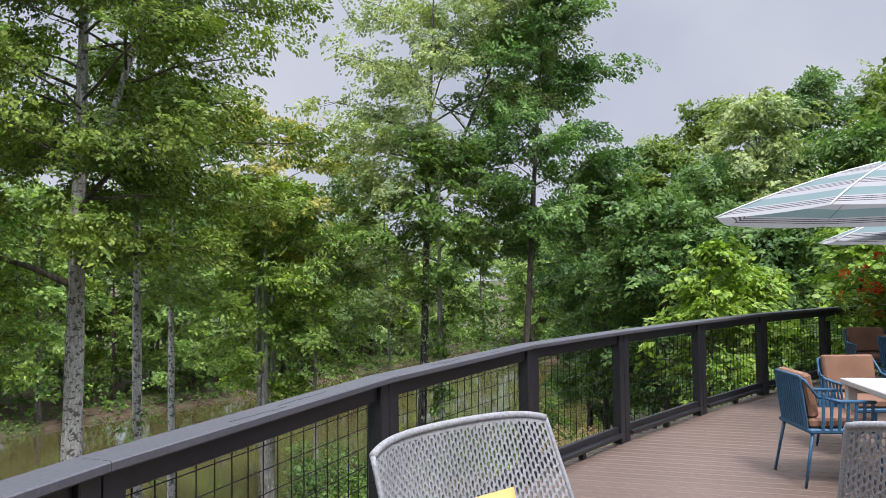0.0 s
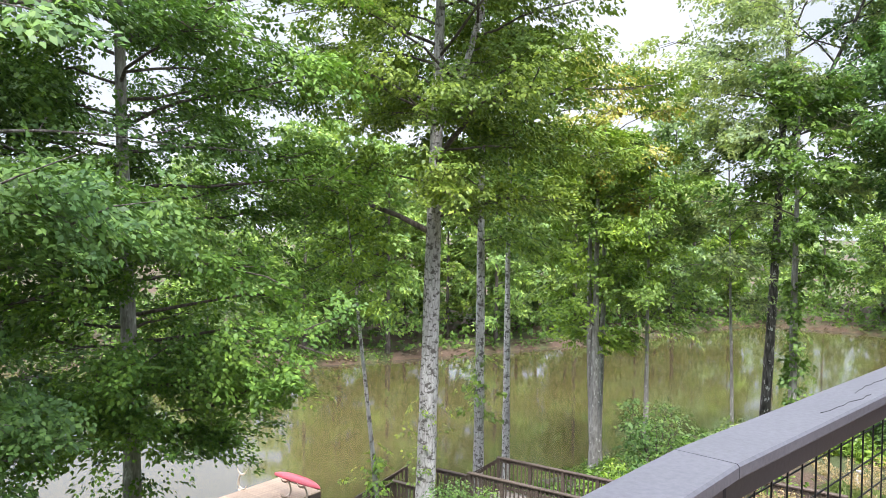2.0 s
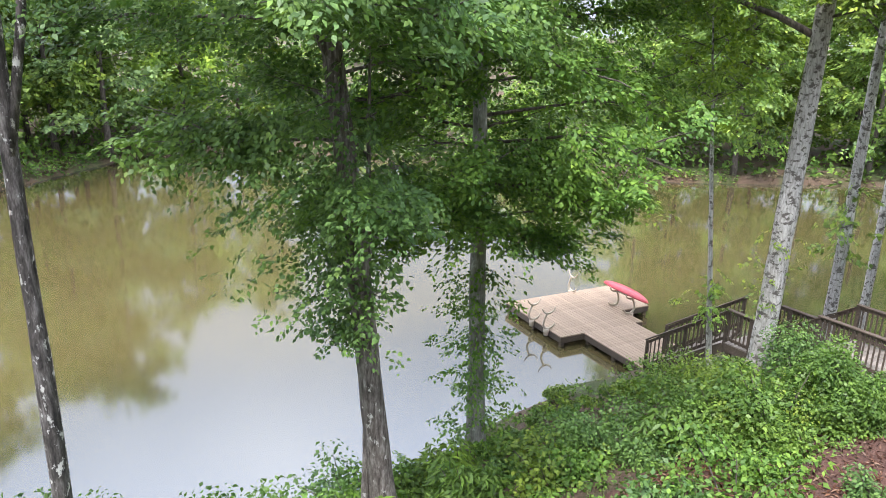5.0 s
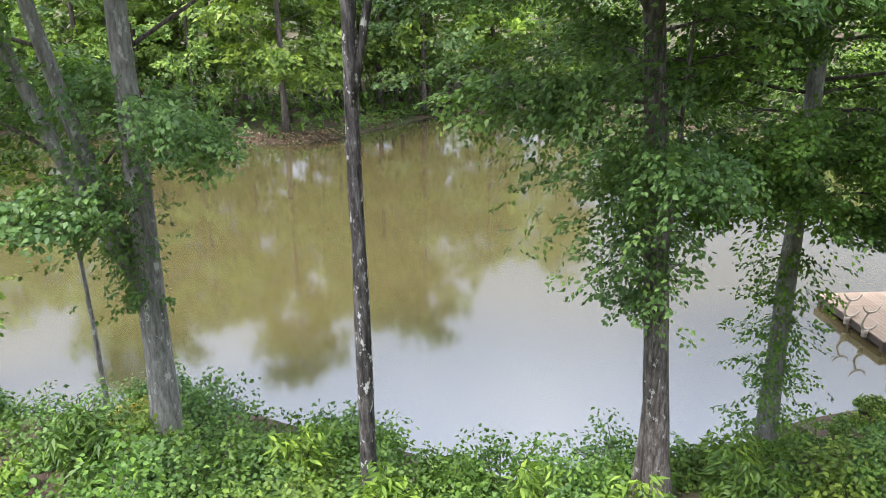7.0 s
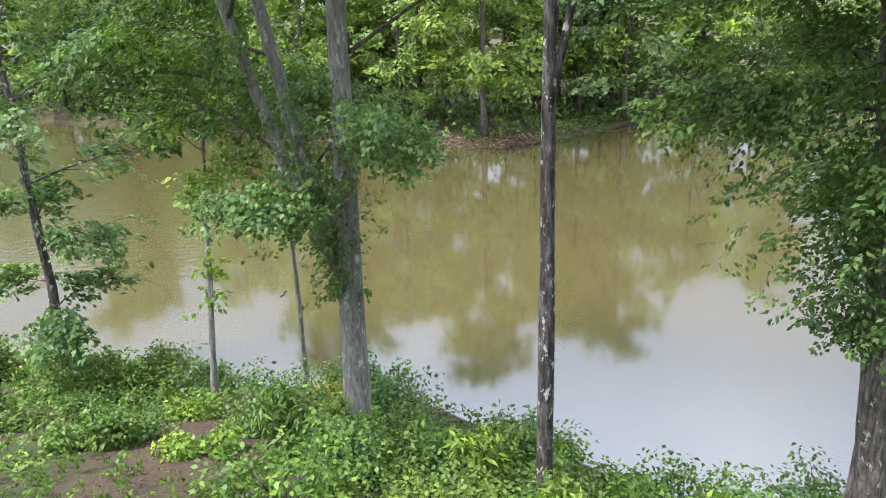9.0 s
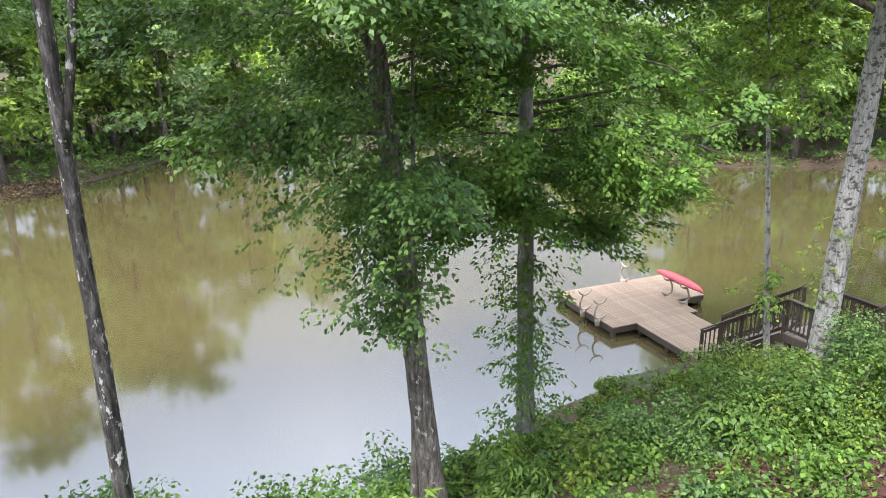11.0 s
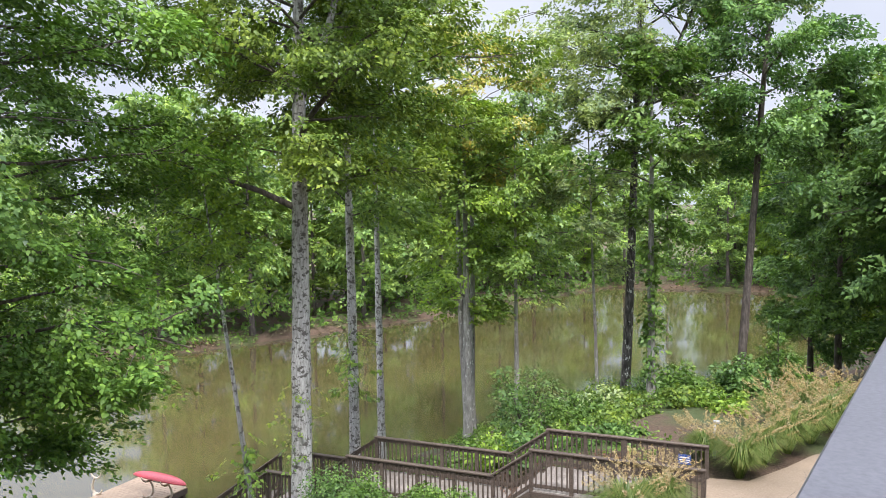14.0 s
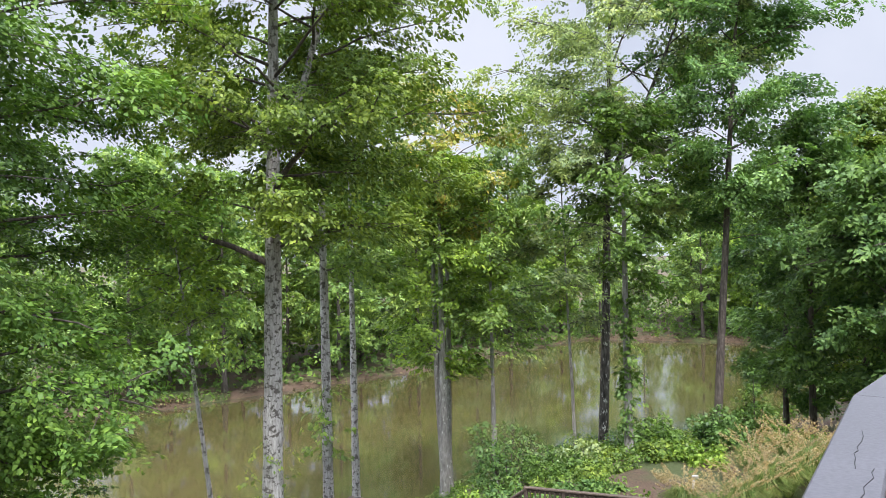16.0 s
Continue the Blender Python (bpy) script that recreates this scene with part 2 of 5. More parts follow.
def water_material():
    """Silty pond water: olive body colour under a calm, faintly rippled face."""
    m, n, l, b = mat("silty_water", (0.094, 0.076, 0.031), 0.045)
    b.inputs["IOR"].default_value = 1.333
    a = noise_tex(n, l, 0.9, 3.0, (1, 1, 1))
    c = noise_tex(n, l, 0.045, 2.0)
    rip = ramp(n, [(0.52, (0.012, 0.012, 0.012)), (0.66, (0.16, 0.16, 0.16))])
    l.new(c.outputs["Fac"], rip.inputs["Fac"])
    f = noise_tex(n, l, 5.0, 2.0, (0.5, 1.6, 1))
    fm = n.new("ShaderNodeMath")
    fm.operation = "MULTIPLY"
    l.new(f.outputs["Fac"], fm.inputs[0])
    l.new(rip.outputs["Color"], fm.inputs[1])
    s = n.new("ShaderNodeMath")
    s.operation = "MULTIPLY_ADD"
    s.inputs[1].default_value = 0.09
    l.new(a.outputs["Fac"], s.inputs[0])
    l.new(fm.outputs["Value"], s.inputs[2])
    # a breeze roughens one reach of the pond
    co, mp, gr = n.new("ShaderNodeTexCoord"), n.new("ShaderNodeMapping"), n.new("ShaderNodeTexGradient")
    gr.gradient_type, mp.vector_type = "SPHERICAL", "TEXTURE"
    mp.inputs["Location"].default_value, mp.inputs["Rotation"].default_value, mp.inputs["Scale"].default_value = (-43, -22, -8.75), (0, 0, radians(30)), (20, 10, 10)
    l.new(co.outputs["Object"], mp.inputs["Vector"])
    l.new(mp.outputs["Vector"], gr.inputs["Vector"])
    chop, gust, total = noise_tex(n, l, 1.5, 3.0, (1.6, 1.0, 1)), n.new("ShaderNodeMath"), n.new("ShaderNodeMath")
    gust.operation, total.operation = "MULTIPLY", "MULTIPLY_ADD"
    l.new(chop.outputs["Fac"], gust.inputs[0])
    l.new(gr.outputs["Fac"], gust.inputs[1])
    l.new(gust.outputs["Value"], total.inputs[0])
    total.inputs[1].default_value = 75.0
    l.new(s.outputs["Value"], total.inputs[2])
    bump(n, l, b, total.outputs["Value"], 0.07, 0.03)
    # the skin of the water mirrors more and more towards grazing
    normal = b.inputs["Normal"].links[0].from_socket
    fr, gl, ms, k = n.new("ShaderNodeFresnel"), n.new("ShaderNodeBsdfGlossy"), n.new("ShaderNodeMixShader"), n.new("ShaderNodeMath")
    fr.inputs["IOR"].default_value, gl.inputs["Roughness"].default_value = 1.36, 0.07
    k.operation, k.use_clamp = "MULTIPLY_ADD", True
    k.inputs[1].default_value, k.inputs[2].default_value = 1.6, 0.12
    cap = n.new("ShaderNodeMath")
    cap.operation = "MINIMUM"
    cap.inputs[1].default_value = 0.64
    gl.inputs["Color"].default_value = (0.82, 0.89, 0.99, 1)
    b.inputs["Specular IOR Level"].default_value = 0.0
    b.inputs["Roughness"].default_value = 0.9
    l.new(normal, fr.inputs["Normal"])
    l.new(normal, gl.inputs["Normal"])
    l.new(fr.outputs["Fac"], k.inputs[0])
    l.new(k.outputs["Value"], cap.inputs[0])
    l.new(cap.outputs["Value"], ms.inputs["Fac"])
    l.new(b.outputs["BSDF"], ms.inputs[1])
    l.new(gl.outputs["BSDF"], ms.inputs[2])
    l.new(ms.outputs["Shader"], n["Material Output"].inputs["Surface"])
    return m


M_SOIL = ground_material()
M_WATER = water_material()
M_CONCRETE = two_scale("tan_concrete", (0.20, 0.15, 0.10), (0.25, 0.19, 0.13), (0.30, 0.235, 0.17), 26.0, 0.5, 0.85, (1, 1, 1), 0.002, 0.1)
M_MULCH = two_scale("red_bark_mulch", (0.035, 0.017, 0.013), (0.09, 0.042, 0.030), (0.17, 0.090, 0.066), 34.0, 1.5, 0.95, (1, 1, 1), 0.03)
M_CHIP = leaf_mat("mulch_chips", [(0.05, 0.022, 0.016), (0.11, 0.05, 0.034), (0.17, 0.09, 0.062), (0.26, 0.17, 0.13)], 0.9, 0.1, 0.02)
M_GRASS = leaf_mat("grass_blades", [(0.06, 0.11, 0.02), (0.11, 0.17, 0.035), (0.17, 0.22, 0.06), (0.26, 0.25, 0.10)], 0.5, 0.3, 0.25)
M_PLUME = leaf_mat("tan_plumes", [(0.26, 0.18, 0.10), (0.36, 0.26, 0.16), (0.46, 0.35, 0.23), (0.52, 0.42, 0.30)], 0.8, 0.1, 0.3)
M_LITTER = leaf_mat("dead_grass_and_litter", [(0.07, 0.05, 0.032), (0.14, 0.105, 0.068), (0.21, 0.165, 0.11), (0.29, 0.24, 0.17)], 0.9, 0.1, 0.1)
M_FLOWER = leaf_mat("red_orange_petals", [(0.55, 0.03, 0.02), (0.68, 0.06, 0.03), (0.72, 0.16, 0.03), (0.75, 0.05, 0.05)], 0.6, 0.2, 0.25)
M_WICKER = two_scale("pale_grey_wicker", (0.17, 0.173, 0.177), (0.27, 0.274, 0.281), (0.36, 0.364, 0.374), 90.0, 3.0, 0.6, (1, 1, 1), 0.002)
M_BLUE = two_scale("blue_rope_and_paint", (0.018, 0.07, 0.13), (0.028, 0.10, 0.185), (0.042, 0.14, 0.24), 80.0, 3.0, 0.5, (1, 1, 1), 0.001)
M_TAN = two_scale("tan_cushion_cloth", (0.17, 0.085, 0.05), (0.22, 0.112, 0.066), (0.27, 0.145, 0.09), 160.0, 4.0, 0.85, (1, 1, 1), 0.001)
M_WHITE = two_scale("white_table_paint", (0.42, 0.40, 0.37), (0.50, 0.475, 0.445), (0.56, 0.54, 0.51), 50.0, 2.0, 0.5, (1, 1, 1), 0.0005)
M_YELLOW = two_scale("yellow_cushion_cloth", (0.42, 0.27, 0.07), (0.52, 0.34, 0.10), (0.58, 0.40, 0.14), 150.0, 5.0, 0.85, (1, 1, 1), 0.001)
M_RACK = two_scale("weathered_tan_rack_plastic", (0.40, 0.33, 0.25), (0.52, 0.44, 0.34), (0.60, 0.52, 0.42), 30.0, 2.0, 0.6, (1, 1, 1), 0.001)
M_KAYAK = two_scale("faded_red_hull", (0.50, 0.05, 0.07), (0.62, 0.09, 0.11), (0.70, 0.14, 0.16), 40.0, 1.5, 0.4, (1, 1, 1), 0.0005)
M_STEEL = two_scale("galvanised_post", (0.35, 0.36, 0.37), (0.48, 0.49, 0.50), (0.58, 0.59, 0.60), 40.0, 3.0, 0.45, (1, 1, 1), 0.0005, metal=0.4)
M_SIGN = mat("blue_sign_face", (0.02, 0.06, 0.22), 0.4)[0]
M_SIGN_WHITE = mat("white_sign_print", (0.75, 0.75, 0.75), 0.5)[0]
M_POT = two_scale("dark_planter", (0.04, 0.035, 0.03), (0.06, 0.05, 0.045), (0.09, 0.08, 0.07), 30.0, 2.0, 0.7)
M_SIDING = two_scale("grey_house_siding", (0.26, 0.26, 0.26), (0.32, 0.32, 0.32), (0.38, 0.38, 0.38), 20.0, 0.5, 0.8)


def stripes_material():
    """Umbrella cloth: pale aqua bands edged with thin dark lines, level with the hem."""
    m, n, l, b = mat("striped_umbrella_cloth", (0.6, 0.62, 0.62), 0.85)
    co, sp, mp = n.new("ShaderNodeTexCoord"), n.new("ShaderNodeSeparateXYZ"), n.new("ShaderNodeMapRange")
    mp.inputs["From Min"].default_value, mp.inputs["From Max"].default_value = 0.0, 0.75
    white, aqua, line = (0.36, 0.36, 0.365), (0.17, 0.25, 0.25), (0.06, 0.05, 0.06)
    bands, at = [], 0.0
    for _ in range(3):
        bands += [(at, white), (at + 0.05, line), (at + 0.062, white), (at + 0.082, line), (at + 0.094, white), (at + 0.114, line), (at + 0.126, white), (at + 0.15, aqua), (at + 0.29, white)]
        at += 0.33
    r = ramp(n, bands[:27])
    r.color_ramp.interpolation = "CONSTANT"
    weave = noise_tex(n, l, 180.0, 2.0)
    shade = ramp(n, [(0.3, (0.92, 0.92, 0.92)), (0.7, (1, 1, 1))])
    l.new(co.outputs["Object"], sp.inputs["Vector"])
    l.new(sp.outputs["Z"], mp.inputs["Value"])
    l.new(mp.outputs["Result"], r.inputs["Fac"])
    l.new(weave.outputs["Fac"], shade.inputs["Fac"])
    out = mix(n, l, "MULTIPLY", 1.0, r.outputs["Color"], shade.outputs["Color"])
    l.new(out, b.inputs["Base Color"])
    tr, ms = n.new("ShaderNodeBsdfTranslucent"), n.new("ShaderNodeMixShader")
    ms.inputs["Fac"].default_value = 0.3
    l.new(out, tr.inputs["Color"])
    l.new(b.outputs["BSDF"], ms.inputs[1])
    l.new(tr.outputs["BSDF"], ms.inputs[2])
    l.new(ms.outputs["Shader"], n["Material Output"].inputs["Surface"])
    return m


M_STRIPES = stripes_material()


# ---------------------------------------------------------------- mesh tools
class Build:
    """Gathers corners and faces of one mesh."""

    def __init__(self):
        self.v, self.f = [], []

    def box(self, m, sx, sy, sz, bevel=0.004):
        """A box with chamfered edges, sized sx, sy, sz, centred at the pose m."""
        k, h = len(self.v), (sx / 2, sy / 2, sz / 2)
        b = min(bevel, min(h) * 0.45)
        at = {}
        for s in itertools.product((-1, 1), repeat=3):
            for axis in range(3):
                p = [s[n] * (h[n] - (0 if n == axis else b)) for n in range(3)]
                at[(s, axis)] = len(self.v) - k
                self.v.append(tuple(m @ Vector(p)))
        faces = []
        for axis in range(3):
            u, w = (axis + 1) % 3, (axis + 2) % 3
            for side in (-1, 1):
                ring = []
                for a, c in ((-1, -1), (1, -1), (1, 1), (-1, 1)):
                    s = [0, 0, 0]
                    s[axis], s[u], s[w] = side, a, c
                    ring.append(at[(tuple(s), axis)])
                faces.append(ring if side > 0 else ring[::-1])
            for a, c in itertools.product((-1, 1), repeat=2):
                s0, s1 = [0, 0, 0], [0, 0, 0]
                s0[axis], s1[axis] = -1, 1
                s0[u] = s1[u] = a
                s0[w] = s1[w] = c
                s0, s1 = tuple(s0), tuple(s1)
                ring = [at[(s0, u)], at[(s1, u)], at[(s1, w)], at[(s0, w)]]
                faces.append(ring if a * c < 0 else ring[::-1])
        for s in itertools.product((-1, 1), repeat=3):
            ring = [at[(s, 0)], at[(s, 1)], at[(s, 2)]]
            faces.append(ring if s[0] * s[1] * s[2] > 0 else ring[::-1])
        self.f += [[k + n for n in ring] for ring in faces]
        return self

    def beam(self, a, b, wide, high, bevel=0.004, up=(0, 0, 1)):
        """A bar from a to b, wide across and high upward."""
        a, b = Vector(a), Vector(b)
        x = (b - a).normalized()
        y = Vector(up).cross(x)
        y = y.normalized() if y.length > 1e-6 else Vector((0, 1, 0))
        z = x.cross(y)
        m = Matrix((x, y, z)).transposed().to_4x4()
        m.translation = (a + b) / 2
        return self.box(m, (b - a).length, wide, high, bevel)

    def tube(self, points, radii, sides=8, closed=True):
        k, n = len(self.v), len(points)
        pts = [Vector(p) for p in points]
        ref = Vector((0.31, 0.83, 0.46))
        for i, p in enumerate(pts):
            d = (pts[min(i + 1, n - 1)] - pts[max(i - 1, 0)]).normalized()
            u = d.cross(ref).normalized()
            w = d.cross(u)
            for s in range(sides):
                a = 2 * math.pi * s / sides
                self.v.append(tuple(p + float(radii[i]) * (math.cos(a) * u + math.sin(a) * w)))
        for i in range(n - 1):
            for s in range(sides):
                a, b = k + i * sides + s, k + i * sides + (s + 1) % sides
                self.f.append([a, b, b + sides, a + sides])
        if closed:
            self.f.append([k + s for s in range(sides)][::-1])
            self.f.append([k + (n - 1) * sides + s for s in range(sides)])
        return self

    def sheet(self, rows):
        """A surface through rows of points."""
        k, c = len(self.v), len(rows[0])
        for r in rows:
            self.v += [tuple(p) for p in r]
        for i in range(len(rows) - 1):
            for j in range(c - 1):
                a = k + i * c + j
                self.f.append([a, a + 1, a + c + 1, a + c])
        return self

    def mesh(self, name, material, smooth=False):
        me = bpy.data.meshes.new(name)
        me.from_pydata(self.v, [], self.f)
        if smooth:
            me.polygons.foreach_set("use_smooth", [True] * len(self.f))
        me.materials.append(material)
        me.update()
        return me


def thing(name, label, category, m=None, group="", kind=""):
    """An empty at a thing's base, which its parts hang from."""
    ob = tagged(new(name), label, category, group, kind)
    ob.empty_display_size = 0.1
    if m is not None:
        ob.matrix_basis = m
    return ob


def part(name, built, material, parent, label="", smooth=False, at=None, kind=""):
    """One mesh object under a thing or a part, from a Build or a ready mesh, in its parent's space."""
    me = built if isinstance(built, bpy.types.Mesh) else built.mesh(name, material, smooth)
    ob = tagged(new(name, me), label, kind=kind)
    ob.parent = parent
    if at is not None:
        ob.matrix_basis = at
    return ob


def quads_mesh(name, corners, material):
    """A mesh of loose leaves from an array n x corners x 3."""
    n, k = corners.shape[:2]
    me = bpy.data.meshes.new(name)
    me.vertices.add(k * n)
    me.vertices.foreach_set("co", np.ascontiguousarray(corners, dtype=np.float32).ravel())
    me.loops.add(k * n)
    me.loops.foreach_set("vertex_index", np.arange(k * n, dtype=np.int32))
    me.polygons.add(n)
    me.polygons.foreach_set("loop_start", np.arange(0, k * n, k, dtype=np.int32))
    me.polygons.foreach_set("loop_total", np.full(n, k, dtype=np.int32))
    me.materials.append(material)
    me.update(calc_edges=True)
    return me


def leaves(rng, centres, spread, per, size, flat=0.36, droop=0.30, narrow=0.66, simple=False):
    """Leaf corners gathered in sprays about centres: each a folded, pointed blade."""
    c = np.repeat(centres, per, axis=0)
    n = len(c)
    off = rng.normal(0, 1, (n, 3)) * spread
    off[:, 2] *= flat
    p = c + off
    way = rng.normal(0, 1, (n, 3)) + 0.7 * off / (np.linalg.norm(off, axis=1, keepdims=True) + 1e-6)
    way[:, 2] = way[:, 2] * 0.45 - droop
    way /= np.linalg.norm(way, axis=1, keepdims=True)
    up = rng.normal(0, 0.38, (n, 3)) + (0, 0, 1)
    side = np.cross(way, up)
    side /= np.linalg.norm(side, axis=1, keepdims=True) + 1e-6
    lift = np.cross(side, way)
    s = size * rng.uniform(0.6, 1.25, (n, 1))
    w = narrow * 0.5
    if simple:
        return np.stack([p + side * s * w - way * s * 0.3, p + way * s * 0.6, p - side * s * w - way * s * 0.3], 1)
    return np.stack([p - way * s * 0.5, p + side * s * w + lift * s * 0.12, p + way * s * 0.5, p - side * s * w + lift * s * 0.12], 1)


def blade(p, way, up, s, narrow, shape):
    """Leaf corners at p: shape 3 a chip, 4 a folded diamond, 6 a rounded pointed leaf."""
    way = way / (np.linalg.norm(way, axis=1, keepdims=True) + 1e-6)
    side = np.cross(way, up)
    side /= np.linalg.norm(side, axis=1, keepdims=True) + 1e-6
    lift = np.cross(side, way) * s
    way, side = way * s, side * s * narrow * 0.5
    if shape == 3:
        return np.stack([p + side - way * 0.4, p + way * 0.6, p - side - way * 0.4], 1)
    if shape == 4:
        return np.stack([p - way * 0.45, p + side - way * 0.08 + lift * 0.1, p + way * 0.55, p - side - way * 0.08 + lift * 0.1], 1)
    return np.stack([p - way * 0.5, p + side * 0.95 - way * 0.18 + lift * 0.05, p + side * 0.75 + way * 0.2 + lift * 0.02, p + way * 0.55 - lift * 0.08, p - side * 0.75 + way * 0.2 + lift * 0.02, p - side * 0.95 - way * 0.18 + lift * 0.05], 1)


def fans(rng, centres, outward, reach, per, size, tilt=0.4, droop=0.3, narrow=0.62, shape=4):
    """Leafy twigs: every centre carries a flat, drooping fan of leaves set along both sides of a shoot."""
    n = len(centres)
    d = outward + rng.normal(0, 0.55, (n, 3)) * (1, 1, 0.35)
    d[:, 2] -= droop * rng.uniform(0.2, 1.3, n)
    d /= np.linalg.norm(d, axis=1, keepdims=True) + 1e-6
    up = rng.normal(0, tilt, (n, 3)) + (0, 0, 1)
    up -= d * (up * d).sum(1, keepdims=True)
    up /= np.linalg.norm(up, axis=1, keepdims=True) + 1e-6
    side = np.cross(up, d)
    long = reach * rng.uniform(0.6, 1.35, (n, 1))
    c, d, up, side, long = (np.repeat(a, per, axis=0) for a in (centres, d, up, side, long))
    m = len(c)
    u = rng.uniform(-1, 1, (m, 1))
    v = rng.uniform(-1, 1, (m, 1)) * 0.62 * np.sqrt(1 - 0.85 * u * u)
    p = c + d * u * long + side * v * long + up * (rng.normal(0, 0.07, (m, 1)) - 0.22 * np.maximum(u, 0) ** 2 - 0.2 * v * v) * long
    way = d * 0.8 + side * np.sign(v) * 0.65 + rng.normal(0, 0.28, (m, 3)) - (0, 0, droop)
    return blade(p, way, up + rng.normal(0, 0.30, (m, 3)), size * rng.uniform(0.65, 1.25, (m, 1)), narrow, shape)


def domes(rng, centres, radii, count, size, droop=0.35, narrow=0.66, shape=4):
    """Leaves laid over rounded clumps, tips hanging outward, thin below."""
    k = rng.choice(len(centres), count, p=radii ** 2 / (radii ** 2).sum())
    w = rng.normal(0, 1, (count, 3))
    w[:, 2] = np.abs(w[:, 2]) * np.where(rng.uniform(0, 1, count) < 0.82, 1, -0.6)
    w /= np.linalg.norm(w, axis=1, keepdims=True)
    r = radii[k][:, None] * (1.06 - 0.7 * rng.uniform(0, 1, (count, 1)) ** 1.8 + rng.normal(0, 0.07, (count, 1)))
    p = centres[k] + w * r * (1, 1, 0.85)
    way = w * (1, 1, 0.1) + rng.normal(0, 0.45, (count, 3)) - (0, 0, droop)
    return blade(p, way, w * 0.7 + (0, 0, 0.4) + rng.normal(0, 0.5, (count, 3)), size * rng.uniform(0.6, 1.3, (count, 1)), narrow, shape)


# ---------------------------------------------------------------- ground and pond
WATER = -8.75
POND = [(-19.5, -8), (-19.2, -2.3), (-16.2, 2.5), (-13.9, 5.5), (-14.2, 9), (-14.8, 12.5), (-15.4, 15.8), (-14.6, 19.5), (-13.4, 23.5),
        (-11.5, 28), (-8.5, 33.5), (-4.5, 36.5), (0, 38), (4, 43), (9, 54), (15, 68), (18, 80), (8, 86.5), (-8, 88.5), (-14, 78),
        (-21.5, 62.7), (-33.7, 44.5), (-47, 36), (-58, 24), (-62, 14), (-53, 4), (-52, 1), (-56, -8), (-62, -24), (-70, -42), (-60, -70),
        (-34, -55), (-24, -28)]
SHORE_A = np.array(POND, float)
SHORE_B = np.roll(SHORE_A, -1, 0)


def from_shore(x, y):
    """Metres from the waterline: above zero on land, below it on the pond."""
    x, y = np.atleast_1d(np.asarray(x, float)), np.atleast_1d(np.asarray(y, float))
    p, d = np.stack([x, y], -1)[:, None], SHORE_B - SHORE_A
    t = np.clip(((p - SHORE_A) * d).sum(-1) / (d * d).sum(-1), 0, 1)
    far = np.sqrt((((SHORE_A + t[..., None] * d) - p) ** 2).sum(-1)).min(1)
    rise = np.where(d[:, 1] == 0, 1e-9, d[:, 1])
    cross = ((SHORE_A[:, 1] > y[:, None]) != (SHORE_B[:, 1] > y[:, None])) & (x[:, None] < SHORE_A[:, 0] + (y[:, None] - SHORE_A[:, 1]) / rise * d[:, 0])
    return np.where(cross.sum(1) % 2 == 1, -far, far)


def ground_at(x, y):
    x, y = np.atleast_1d(np.asarray(x, float)), np.atleast_1d(np.asarray(y, float))
    s = from_shore(x, y)
    u = np.clip(s / 10.5, 0, 1)
    near = -8.85 + 0.35 * np.clip(s / 0.5, 0, 1) + 3.35 * (u * u * (3 - 2 * u) * 0.45 + u * 0.55)
    far = -8.85 + 0.5 * np.clip(s / 0.6, 0, 1) + np.clip(s, 0, 60) * 0.045
    # the deck's own bank is steep, the far woods rise gently
    k = np.clip((np.minimum(np.minimum(x + 30, 62 - y), np.minimum(y + 34, x + 0.25 * y + 24))) / 6, 0, 1)
    z = near * k + far * (1 - k)
    # a hollow under the head of the walkway
    z = z - 0.75 * np.exp(-((x + 5.4) / 2.8) ** 2 - ((y - 17.9) / 2.0) ** 2)
    return np.where(s < 0, -8.85 + np.maximum(s, -6) * 0.25, z)


def gz(x, y):
    return float(ground_at(x, y)[0])


def axis_steps(a, b, fine, reach):
    mid = np.arange(a, b + fine, fine)
    out = np.geomspace(fine * 2, reach, 26)
    return np.concatenate([a - out[::-1], mid, b + out])


gx, gy = axis_steps(-72, 26, 0.8, 900), axis_steps(-46, 96, 0.8, 900)
XX, YY = np.meshgrid(gx, gy)
ZZ = np.concatenate([ground_at(XX[i], YY[i]) for i in range(len(gy))]).reshape(XX.shape)
wob = np.array([[noise.noise((x * 0.7, y * 0.7, 0.0)) * 0.10 + noise.noise((x * 0.15, y * 0.15, 3.0)) * 0.25 for x in gx] for y in gy])
flat_path = np.clip((np.hypot(np.maximum(-3.2 - XX, 0), np.maximum(10 - YY, 0) + np.maximum(YY - 25, 0))) / 2.5, 0, 1)
ZZ = ZZ + wob * np.clip((ZZ + 8.6) / 0.8, 0, 1) * flat_path
gme = bpy.data.meshes.new("ground")
nx, ny = len(gx), len(gy)
ii = (np.arange(ny - 1)[:, None] * nx + np.arange(nx - 1)[None]).ravel()
gme.from_pydata(np.stack([XX, YY, ZZ], -1).reshape(-1, 3).tolist(), [], np.stack([ii, ii + 1, ii + nx + 1, ii + nx], 1).tolist())
gme.polygons.foreach_set("use_smooth", [True] * len(ii))
gme.materials.append(M_SOIL)
tagged(new("ground", gme), "leaf-littered sloping pond bank and woodland floor", "ground", kind="structure")

wb = Build()
wb.sheet([[(x, y, WATER) for x in np.linspace(-80, 30, 12)] for y in np.linspace(-80, 98, 18)])
tagged(new("water", wb.mesh("water", M_WATER, True)), "calm olive-brown pond reflecting the grey sky", "pond", kind="structure")


